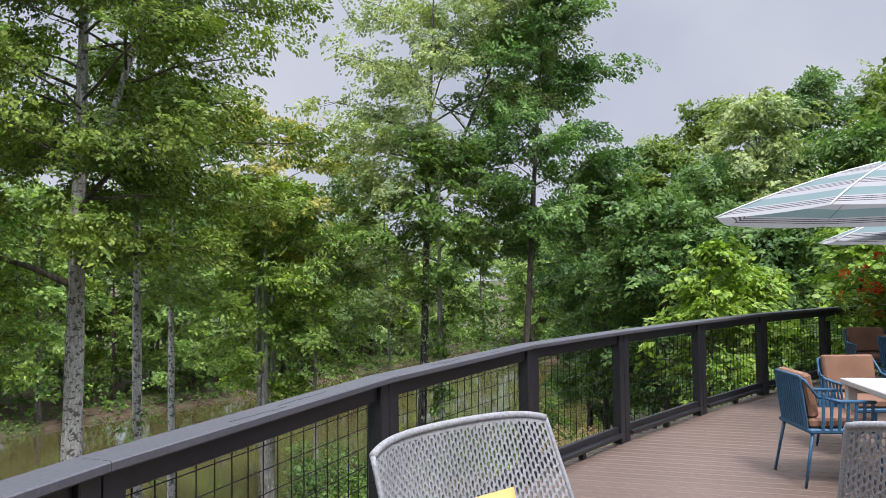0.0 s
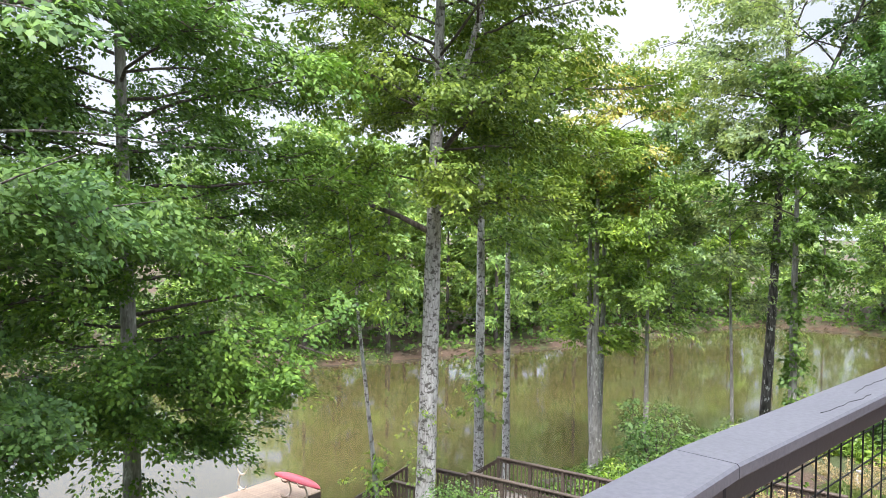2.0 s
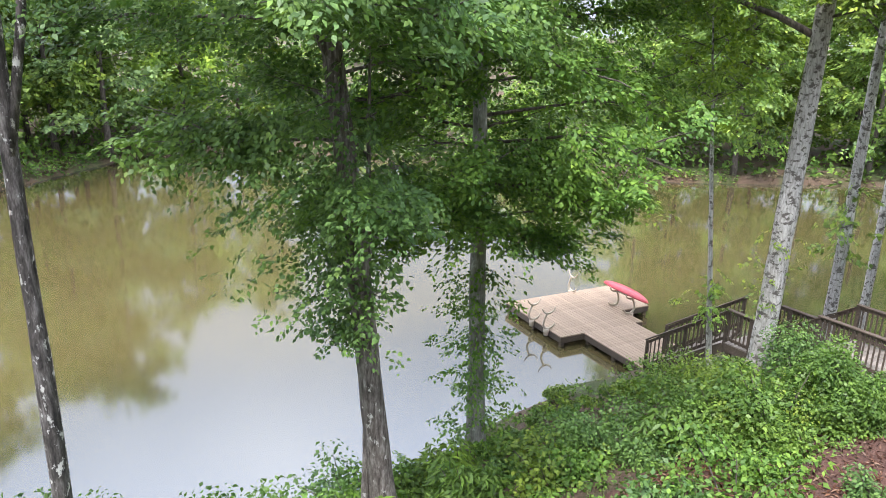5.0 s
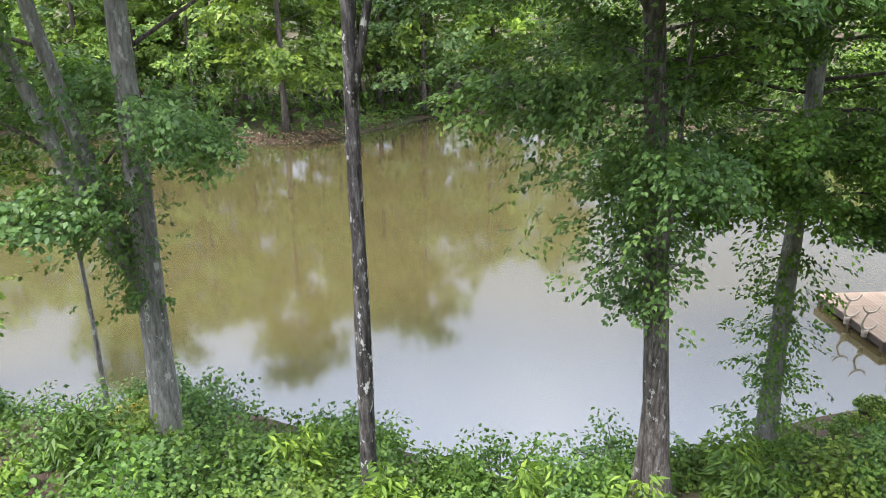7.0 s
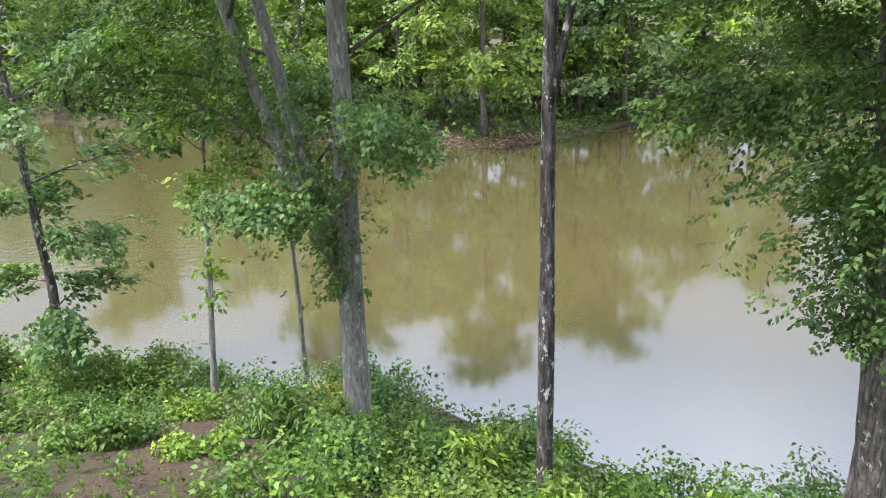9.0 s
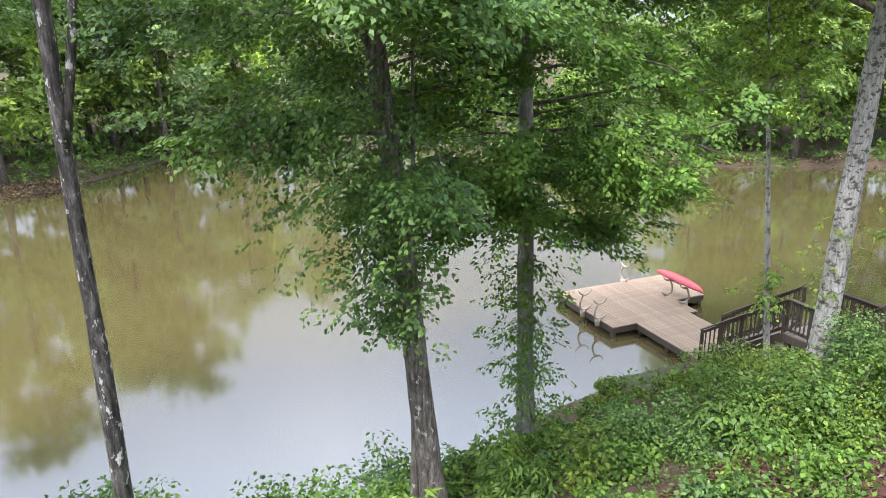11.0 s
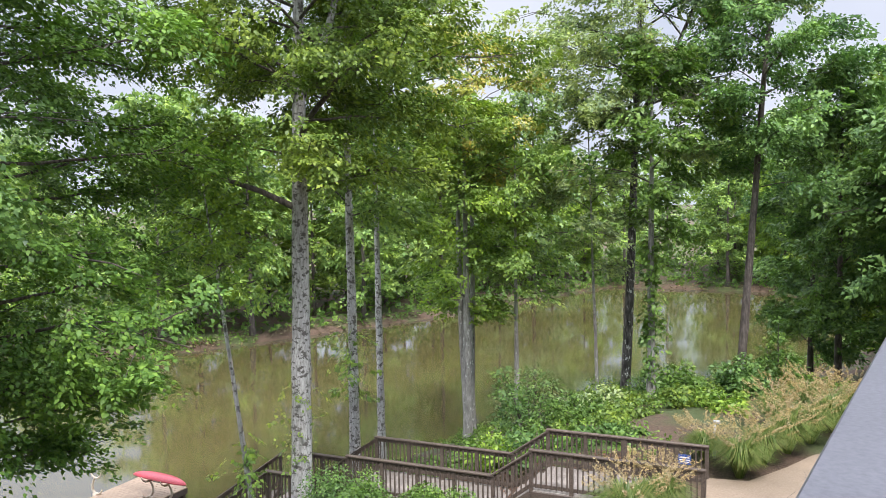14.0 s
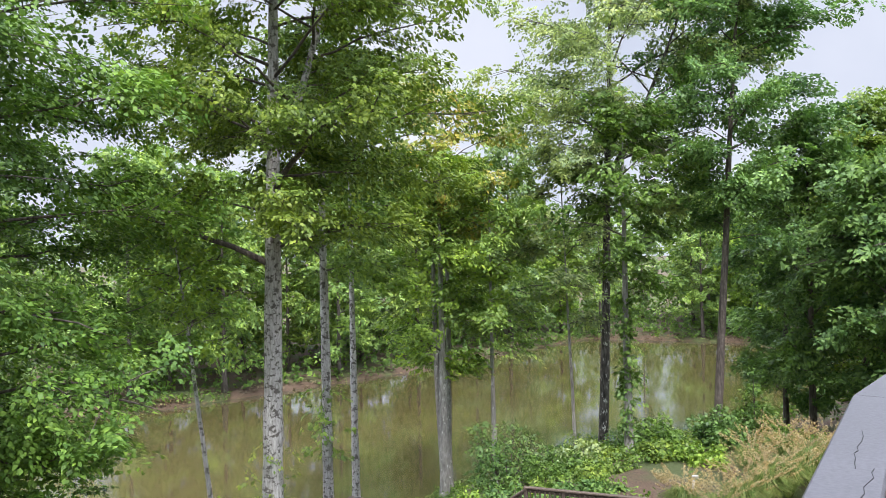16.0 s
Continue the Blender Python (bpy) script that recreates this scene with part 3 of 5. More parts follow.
# ---------------------------------------------------------------- deck and its railing
RAIL = [(-3.3, -9.0), (-3.0, -7.15), (-2.65, -5.3), (-2.3, -3.5), (-1.98, -1.65), (-1.70, 0.28), (-1.245, 2.155), (-0.635, 3.99), (0.25, 5.80), (1.20, 7.12),
        (2.33, 8.52), (3.53, 9.92), (4.93, 11.24), (6.45, 12.35), (8.1, 13.25)]
RAIL_TOP = 1.07


def rail_normal(i):
    a, b = Vector(RAIL[max(i - 1, 0)]), Vector(RAIL[min(i + 1, len(RAIL) - 1)])
    d = (b - a).normalized()
    return Vector((d.y, -d.x))          # towards the deck


def deck_inside(x, y):
    """How far a place lies inside the railing's line."""
    best = 1e9
    for (ax, ay), (bx, by) in zip(RAIL, RAIL[1:]):
        d = Vector((bx - ax, by - ay)).normalized()
        best = min(best, (x - ax) * d.y - (y - ay) * d.x)
    return best


deck = tagged(new("deck_floor"), "reddish-brown composite deck floor", "deck", kind="structure")
frame_b = Build()
frame_b.f.append(list(range(len(RAIL) + 2)))
frame_b.v += [(x, y, -0.035) for x, y in RAIL] + [(9.5, 13.0, -0.035), (9.5, -9.0, -0.035)]
part("subfloor", frame_b, M_RAIL, deck)
fascia = Build()
for a, b in zip(RAIL, RAIL[1:]):
    fascia.beam((*a, -0.18), (*b, -0.18), 0.04, 0.29)
part("rim_board", fascia, M_RAIL, deck)

for i, (x, y) in enumerate(RAIL):
    if i % 2 == 0:
        n2 = Vector((1, -0.2)) * 0.5
        h = gz(x + n2.x, y + n2.y)
        part("support_post", Build().box(pose(x + n2.x, y + n2.y, (h - 0.3 - 0.04) / 2), 0.2, 0.2, -0.04 - h + 0.3, 0.01), M_TIMBER, deck)
# unseen wall of the house at the deck, added behind the camera for reflections
tagged(new("unseen_house_wall", Build().box(pose(9.7, 0.5, 0.9), 0.3, 26, 12, 0.01).mesh("unseen_house_wall", M_SIDING)), "unseen grey siding house wall added behind the deck", "wall", kind="structure")

PANEL_WIRES = 0.1


def rail_section(i):
    """One bay of railing: cap board, top and bottom rail, wire panel, a post at each end."""
    a2, b2 = Vector(RAIL[i]), Vector(RAIL[i + 1])
    d2 = (b2 - a2).normalized()
    n2 = Vector((d2.y, -d2.x))
    long = (b2 - a2).length
    m = Matrix(((d2.x, -n2.x, 0, a2.x), (d2.y, -n2.y, 0, a2.y), (0, 0, 1, 0), (0, 0, 0, 1)))
    bay = thing("deck_railing", "charcoal-painted deck railing bay with black wire mesh", "railing", m, "railing bays round the deck")
    n_a, n_b = rail_normal(i), rail_normal(i + 1)
    # cap with mitred ends
    half, low, top = 0.075, RAIL_TOP - 0.036, RAIL_TOP
    inv = m.inverted()
    cap = Build()

    def edge(p, nn, side):
        q = Vector(p) + nn * side * half / max(nn.dot(n2), 0.7)
        return inv @ Vector((q.x, q.y, 0))
    gap = 0.0015
    o0, i0, i1, o1 = edge(a2, n_a, -1), edge(a2, n_a, 1), edge(b2, n_b, 1), edge(b2, n_b, -1)
    e = 0.006
    ring = [(o0.x + gap, o0.y, 1), (i0.x + gap, i0.y, -1), (i1.x - gap, i1.y, -1), (o1.x - gap, o1.y, 1)]
    rows = []
    for z, inset in ((low, e), (low + e, 0), (top - e, 0), (top, e)):
        rows.append([(x, y - s * inset, z) for x, y, s in ring])
    for z4 in rows:
        cap.v += z4
    cap.f.append([3, 2, 1, 0][::-1])
    for k in range(3):
        for s in range(4):
            p, q = k * 4 + s, k * 4 + (s + 1) % 4
            cap.f.append([p, q, q + 4, p + 4])
    cap.f.append([12, 13, 14, 15])
    part("cap_board", cap, M_CAP, bay)
    rc = random.Random(40 + i)
    for k in range(2 if 4 <= i <= 7 else 0):
        x, y, pts = rc.uniform(0.2, long - 0.9), rc.uniform(-0.04, 0.04), []
        for _ in range(9):
            pts.append((x, y, top + 0.0003))
            x, y = x + rc.uniform(0.03, 0.07), y + rc.uniform(-0.009, 0.009)
        part("crack", Build().tube(pts, [0.0012] * 9, 4), M_WIRE, bay, "fine weather crack")
    x0, x1 = 0.045, long - 0.045
    for name, x in (("post", x0 + 0.005), ("post", x1 - 0.005)):
        post = part(name, Build().box(pose(x, 0, (low - 0.30) / 2), 0.088, 0.088, low + 0.30, 0.005), M_RAIL, bay)
    part("top_rail", Build().beam((x0 + 0.05, 0, low - 0.045), (x1 - 0.05, 0, low - 0.045), 0.04, 0.085), M_RAIL, bay)
    part("bottom_rail", Build().beam((x0 + 0.05, 0, 0.125), (x1 - 0.05, 0, 0.125), 0.04, 0.075).beam((x0 + 0.05, -0.03, 0.085), (x1 - 0.05, -0.03, 0.085), 0.088, 0.036), M_RAIL, bay)
    part("rail_block", Build().box(pose(long / 2, -0.02, 0.033), 0.06, 0.05, 0.062), M_RAIL, bay)
    wires = Build()
    x = x0 + 0.11
    while x < x1 - 0.06:
        wires.tube([(x, 0, 0.16), (x, 0, low - 0.09)], [0.0028] * 2, 5)
        x += PANEL_WIRES
    z = 0.22
    while z < low - 0.1:
        wires.tube([(x0 + 0.05, 0.004, z), (x1 - 0.05, 0.004, z)], [0.0028] * 2, 5)
        z += PANEL_WIRES
    part("wire_mesh", wires, M_WIRE, bay, "black welded wire mesh")


for i in range(len(RAIL) - 1):
    rail_section(i)

# ---------------------------------------------------------------- pond walkway, stairs and dock

AX = Matrix(((-0.996, 0.09, 0, -4.6), (0.09, 0.996, 0, 17.6), (0, 0, 1, 0), (0, 0, 0, 1)))     # along the walkway towards the pond, away from the deck, up
WIDE = 1.72
F1, F2, F3, F4 = -5.28, -6.03, -6.78, -8.36     # upper walk, lower walk, landing, dock


def timber_rail(parent_m, a, b, za, zb, label="weathered timber railing with square balusters", first=True, last=True):
    """A run of railing in walkway space from a to b (x, y), standing on floors za and zb."""
    a, b = Vector(a), Vector(b)
    long = (b - a).length
    d = (b - a) / long
    rail = thing("walkway_railing", label, "railing", parent_m @ Matrix(((d.x, -d.y, 0, a.x), (d.y, d.x, 0, a.y), (0, 0, 1, za), (0, 0, 0, 1))), "railings of the pond walkway")
    fall = zb - za
    n = max(1, round(long / 1.05))
    for k in range(n + 1):
        if (k == 0 and not first) or (k == n and not last):
            continue
        x, z = long * k / n, fall * k / n
        part("post", POST, M_TIMBER, rail, at=pose(x, 0, z + 0.32))
    part("cap", Build().beam((-0.05, 0, 0.965), (long + 0.05, 0, 0.965 + fall), 0.135, 0.036), M_TIMBER, rail)
    part("top_rail", Build().beam((0, 0.0, 0.89), (long, 0.0, 0.89 + fall), 0.036, 0.085), M_TIMBER, rail)
    part("bottom_rail", Build().beam((0, 0, 0.115), (long, 0, 0.115 + fall), 0.036, 0.085), M_TIMBER, rail)
    m = round(long / 0.125)
    for k in range(1, m):
        x = long * k / m
        if min(abs(x - long * q / n) for q in range(n + 1)) < 0.05:
            continue
        part("baluster", BALUSTER, M_TIMBER, rail, at=pose(x, -0.03, 0.49 + fall * k / m))


POST = Build().box(pose(0, 0, 0), 0.09, 0.09, 1.26, 0.006).mesh("post", M_TIMBER)
BALUSTER = Build().box(pose(0, 0, 0), 0.034, 0.034, 0.84, 0.003).mesh("baluster", M_TIMBER)


def platform(name, label, m, u0, u1, v0, v1, z, board, material, along=False, legs=True, skirt=0.22, foot=None):
    """A floor of boards on joists, in the space m; boards lie across the way, or along it."""
    base = thing(name, label, "walkway", m)
    count = round(((v1 - v0) if along else (u1 - u0)) / board)
    step = ((v1 - v0) if along else (u1 - u0)) / count
    size = ((u1 - u0), step - 0.008) if along else (step - 0.008, (v1 - v0))
    me = Build().box(pose(0, 0, 0), size[0], size[1], 0.036, 0.004).mesh("board", material)
    for k in range(count):
        c = (k + 0.5) * step
        at = pose((u0 + u1) / 2, v0 + c, z - 0.018) if along else pose(u0 + c, (v0 + v1) / 2, z - 0.018)
        part("board", me, material, base, at=at @ pose(0, 0, random.uniform(-0.0015, 0.0015)))
    for v in (v0 + 0.02, v1 - 0.02):
        part("side_joist", Build().beam((u0, v, z - 0.04 - skirt / 2), (u1, v, z - 0.04 - skirt / 2), 0.04, skirt), M_TIMBER, base)
    for u in (u0 + 0.02, u1 - 0.02):
        part("end_joist", Build().beam((u, v0 + 0.045, z - 0.04 - skirt / 2), (u, v1 - 0.045, z - 0.04 - skirt / 2), 0.04, skirt), M_TIMBER, base)
    if legs:
        n = max(1, round((u1 - u0) / 1.9))
        for k in range(n + 1):
            for v in (v0 + 0.12, v1 - 0.12):
                u = u0 + 0.12 + (u1 - u0 - 0.24) * k / n
                p = m @ Vector((u, v, 0))
                low = (gz(p.x, p.y) - 0.3) if foot is None else foot
                top = z - 0.04 - skirt * 0.3
                if top - low > 0.1:
                    part("support_post", Build().box(pose(u, v, (low + top) / 2), 0.14, 0.14, top - low, 0.008), M_TIMBER, base)
    return base


def stairs(label, m, u0, u1, v0, v1, z0, z1):
    base = thing("timber_stairs", label, "stairs", m)
    n = round((z0 - z1) / 0.182)
    going = (u1 - u0) / n
    for k in range(n):
        z = z0 - (k + 1) * (z0 - z1) / n
        if k < n - 1:
            part("tread", Build().box(pose(u0 + (k + 0.5) * going, (v0 + v1) / 2, z - 0.02), going + 0.03, v1 - v0 - 0.1, 0.038), M_TIMBER_TOP, base)
        part("riser", Build().box(pose(u0 + k * going + 0.012, (v0 + v1) / 2, z + (z0 - z1) / n / 2 - 0.02), 0.02, v1 - v0 - 0.1, (z0 - z1) / n - 0.04), M_TIMBER, base)
    for v in (v0 + 0.025, v1 - 0.025):
        part("stringer", Build().beam((u0, v, z0 - 0.16), (u1, v, z1 - 0.10), 0.045, 0.26), M_TIMBER, base)


platform("upper_walkway", "grey weathered timber walkway leading down from the path", AX, -3.9, 0, 0, WIDE, F1, 0.145, M_TIMBER_TOP)
platform("lower_walkway", "grey weathered timber walkway above the bank", AX, 0.96, 5.0, 0.06, WIDE + 0.06, F2, 0.145, M_TIMBER_TOP)
platform("stair_landing", "grey weathered timber landing above the dock stairs", AX, 6.0, 7.6, 0.0, WIDE, F3, 0.145, M_TIMBER_TOP)
stairs("short flight of weathered timber steps between walkways", AX, 0, 0.96, 0, WIDE, F1, F2)
stairs("short flight of weathered timber steps to the landing", AX, 5.0, 6.0, 0, WIDE, F2, F3)
ST = AX @ pose(7.6, 0, 0, 0, 0, -20.5)
stairs("weathered timber stairs down to the dock", ST, 0, 2.2, 0, 1.55, F3, F4)
for v in (0.045, WIDE - 0.045):
    timber_rail(AX, (-3.85, v), (0, v), F1, F1)
    timber_rail(AX, (0, v), (0.96, v), F1, F2, first=False, last=False)
    timber_rail(AX, (0.96, v), (5.0, v), F2, F2)
    timber_rail(AX, (5.0, v), (6.0, v), F2, F3, first=False, last=False)
    timber_rail(AX, (6.0, v), (7.6, v), F3, F3)
timber_rail(ST, (0, 0.045), (2.2, 0.045), F3, F4, first=False)
timber_rail(ST, (0, 1.5), (2.2, 1.5), F3, F4, first=True)
timber_rail(AX, (7.58, 1.35), (7.58, WIDE), F3, F3, first=False, last=False)

DK = Matrix(((-0.988, 0.153, 0, -14.35), (0.153, 0.988, 0, 17.72), (0, 0, 1, 0), (0, 0, 0, 1)))
platform("dock", "sun-bleached timber dock standing in the pond", DK, 0, 2.95, 0, 2.25, F4, 0.14, M_DOCK, True, True, 0.2, -9.9)
platform("dock_platform", "sun-bleached timber swimming platform in the pond", DK, 2.954, 6.5, -0.95, 2.6, F4, 0.14, M_DOCK, True, True, 0.2, -9.9)
platform("dock_platform", "sun-bleached far corner of the timber dock", DK, 4.1, 6.5, 2.604, 3.9, F4, 0.14, M_DOCK, True, True, 0.2, -9.9)


def boat_rack(u, v, turn):
    """A moulded boat rack on the dock's edge: a ribbed bucket foot, an S-shaped stem and a crescent at either end."""
    p = DK @ Vector((u, v, F4))
    r = thing("boat_rack", "weathered tan S-shaped boat rack on the dock edge", "rack", pose(p.x, p.y, p.z, 0, 0, turn), "boat racks on the dock")
    part("foot", Build().tube([(0, 0, -0.22), (0, 0, -0.21), (0, 0, -0.1), (0, 0, -0.09), (0, 0, 0.02), (0, 0, 0.03)], [0.06, 0.085, 0.085, 0.095, 0.095, 0.05], 14), M_RACK, r, smooth=True)
    stem = [(0.34, 0, 0.20), (0.29, 0, 0.10), (0.19, 0, 0.04), (0.06, 0, 0.02), (-0.06, 0, 0.06), (-0.13, 0, 0.16), (-0.13, 0, 0.30), (-0.08, 0, 0.44), (-0.03, 0, 0.54), (0.02, 0, 0.60)]
    part("stem", Build().tube(stem, [0.018, 0.030, 0.038, 0.044, 0.044, 0.042, 0.038, 0.036, 0.036, 0.034], 10), M_RACK, r, smooth=True)
    arc = [(0.06 + 0.27 * math.sin(a), 0, 0.83 - 0.25 * math.cos(a)) for a in np.linspace(-1.45, 1.45, 13)]
    part("crescent", Build().tube(arc, [0.014 + 0.026 * (1 - abs(k - 6) / 6) for k in range(13)], 10), M_RACK, r, smooth=True)


for u, v, turn in ((4.62, -1.03, 81.2), (3.72, -1.03, 81.2), (4.6, 2.7, 261.2), (3.72, 2.7, 261.2), (6.59, 2.1, -8.8)):
    boat_rack(u, v, turn)


def kayak(m):
    k = thing("kayak", "faded red kayak lying on the dock racks", "kayak", m)
    rows = []
    for s in np.linspace(-1, 1, 25):
        w, up = 0.235 * (1 - abs(s) ** 2.4) ** 0.85 + 0.010, 0.06 * s * s
        rows.append([(s * 1.25, w * math.cos(a), up + (0.09 if math.sin(a) > 0 else 0.15) * math.sin(a) * (1 - abs(s) ** 3) ** 0.5) for a in np.linspace(0, 2 * math.pi, 17)])
    part("hull", Build().sheet(rows), M_KAYAK, k, smooth=True)
    part("cockpit_rim", Build().tube([(0.40 * math.cos(a), 0.17 * math.sin(a), 0.088) for a in np.linspace(0, 2 * math.pi, 21)], [0.014] * 21, 6, False), M_POT, k, "black cockpit rim", True)
    for s in (-1.12, 1.12):
        part("carry_loop", Build().tube([(s, -0.03, 0.10), (s, -0.02, 0.14), (s, 0.02, 0.14), (s, 0.03, 0.10)], [0.008] * 4, 5), M_POT, k, "black carry loop", True)


kayak(pose(-18.0, 21.0, -7.60, 176, 0, -8.8))

# ---------------------------------------------------------------- path, mulch and planting by the walkway
PATH = [(-5.2, 4), (-4.4, 8), (-3.3, 12.2), (-2.65, 13.9), (-1.95, 15.4), (-1.35, 17.0), (-0.72, 17.25), (-0.62, 18.95), (0.3, 19.0), (1.3, 20.2), (2.0, 21.2), (3.4, 22.6), (6, 24), (10, 24.5), (10, 4)]
pb = Build()
top, low = -5.085, -5.35
inner = [(x + 0.012, y, top) for x, y in PATH]
pb.v += inner + [(x, y, top - 0.015) for x, y in PATH] + [(x, y, low) for x, y in PATH]
n = len(PATH)
pb.f.append(list(range(n))[::-1])
for k in range(2):
    for s in range(n):
        a, b = k * n + s, k * n + (s + 1) % n
        pb.f.append([a, b, b + n, a + n])
path_ob = tagged(new("path", pb.mesh("path", M_CONCRETE)), "tan concrete path with fine cracks", "path", kind="structure")
crack = Build()
for k in range(5):
    rc = random.Random(k)
    x, y, a = rc.uniform(-1.2, 1.0), rc.uniform(14.5, 18), rc.uniform(0, 3.1)
    pts = []
    for _ in range(12):
        pts.append((x, y, top + 0.001))
        a += rc.uniform(-0.5, 0.5)
        x, y = x + math.cos(a) * 0.28, y + math.sin(a) * 0.28
    crack.tube(pts, [0.004] * 12, 4)
part("crack", crack, M_POT, path_ob)

mb = Build()
rows = []
for x in np.linspace(-9.2, -2.2, 36):
    rows.append([(x, y, gz(x, y) + 0.03 + 0.05 * noise.noise((x * 2, y * 2, 7))) for y in np.linspace(9.5, 17.3, 36)])
mb.sheet(rows)
mulch = tagged(new("mulch_bed", mb.mesh("mulch_bed", M_MULCH, True)), "reddish-brown bark mulch bed on the slope", "mulch", kind="structure")
rm = np.random.default_rng(9)
cx, cy = rm.uniform(-9, -2.3, 9000), rm.uniform(9.6, 20.5, 9000)
chips = leaves(rm, np.stack([cx, cy, ground_at(cx, cy) + 0.06], 1), 0.02, 1, 0.13, 0.3, 0.0, 0.28)
tagged(new("mulch_chips", quads_mesh("mulch_chips", chips, M_CHIP)), "scattered bark chips and twigs on the mulch", "mulch", kind="stuff")


def fountain_grass(seed, x, y, wide, tall):
    rg = np.random.default_rng(seed)
    g = thing("fountain_grass", "clump of arching fountain grass with tan plumes", "grass", pose(x, y, max(gz(x, y), -5.2)), "grass clumps by the path")
    n = 1100
    a, out, h = rg.uniform(0, 6.283, n), wide * 0.5 * np.sqrt(rg.uniform(0.02, 1, n)), tall * rg.uniform(0.55, 1.0, n)
    d = np.stack([np.cos(a), np.sin(a), 0 * a], 1)
    side = np.stack([-np.sin(a), np.cos(a), 0 * a], 1) * 0.007
    pts = [d * (out * q)[:, None] + np.stack([0 * a, 0 * a, h * z], 1) for q, z in ((0.12, 0), (0.35, 0.62), (0.72, 0.92), (1.15, 0.78))]
    quads = np.concatenate([np.stack([p - side * w0, p + side * w0, q + side * w1, q - side * w1], 1) for p, q, w0, w1 in zip(pts, pts[1:], (1, 1.3, 0.9), (1.3, 0.9, 0.1))])
    part("blade_tuft", quads_mesh("blade_tuft", quads, M_GRASS), M_GRASS, g)
    m = 50
    a, out = rg.uniform(0, 6.283, m), wide * 0.42 * np.sqrt(rg.uniform(0, 1, m))
    tips = np.stack([np.cos(a) * out, np.sin(a) * out, tall * rg.uniform(0.85, 1.3, m)], 1)
    c = np.concatenate([tips + np.stack([np.cos(a), np.sin(a), 0 * a], 1) * 0.05 * k + (0, 0, 0.035 * k) for k in range(6)])
    part("plume", quads_mesh("plume", leaves(rg, c, 0.018, 7, 0.06, 1.0, -0.3, 0.25), M_PLUME), M_PLUME, g, "tan seed plumes")


for k, (x, y, w, t) in enumerate([(-2.25, 15.9, 1.9, 1.0), (-1.6, 16.7, 1.4, 0.9), (0.15, 19.4, 1.6, 1.0), (0.8, 20.5, 1.6, 1.0), (1.5, 21.5, 1.6, 1.05), (2.2, 22.5, 1.7, 1.1), (3.0, 23.6, 1.7, 1.1), (1.4, 23.4, 1.6, 1.1), (2.6, 25.2, 1.7, 1.1), (-0.6, 20.4, 1.3, 0.8), (3.9, 25.0, 1.7, 1.1)]):
    fountain_grass(700 + k, x, y, w, t)


def sign_post(m):
    s = thing("sign", "small blue notice on a thin metal stake by the path", "sign", m)
    part("stake", Build().box(pose(0, 0.012, 0.36), 0.035, 0.012, 0.78, 0.002), M_STEEL, s)
    plate = part("plate", Build().box(pose(0, 0, 0.78), 0.22, 0.006, 0.32, 0.002), M_SIGN, s, "blue sign plate")
    part("symbol", Build().tube([(0.05 * math.cos(a), -0.006, 0.85 + 0.05 * math.sin(a)) for a in np.linspace(0, 6.283, 17)], [0.009] * 17, 5, False), M_SIGN_WHITE, plate, "white round symbol")
    part("lettering", Build().box(pose(0, -0.005, 0.72), 0.15, 0.003, 0.022).box(pose(0, -0.005, 0.685), 0.13, 0.003, 0.018), M_SIGN_WHITE, plate, "white bars of lettering")


sign_post(pose(-3.07, 13.68, -5.2, 0, 0, 68))
notice = thing("notice_board", "small dark notice fixed to the walkway railing", "sign", AX @ pose(-3.35, WIDE - 0.12, F1 + 0.62, 0, 0, 0))
part("plate", Build().box(pose(0, 0, 0), 0.3, 0.012, 0.24, 0.003), M_SIGN, notice)
part("lettering", Build().box(pose(0, -0.008, 0.05), 0.22, 0.003, 0.03).box(pose(0, -0.008, -0.01), 0.24, 0.003, 0.02).box(pose(0, -0.008, -0.06), 0.2, 0.003, 0.02), M_SIGN_WHITE, notice, "white bars of lettering")
lamp = thing("path_bollard", "slim grey metal bollard at the head of the walkway", "bollard", pose(-0.35, 20.6, gz(-0.35, 20.6) - 0.02))
part("pole", Build().tube([(0, 0, 0), (0, 0, 0.95)], [0.035, 0.03], 10), M_STEEL, lamp, smooth=True)
part("head", Build().box(pose(0.05, 0, 0.98), 0.16, 0.09, 0.07, 0.01), M_STEEL, lamp)


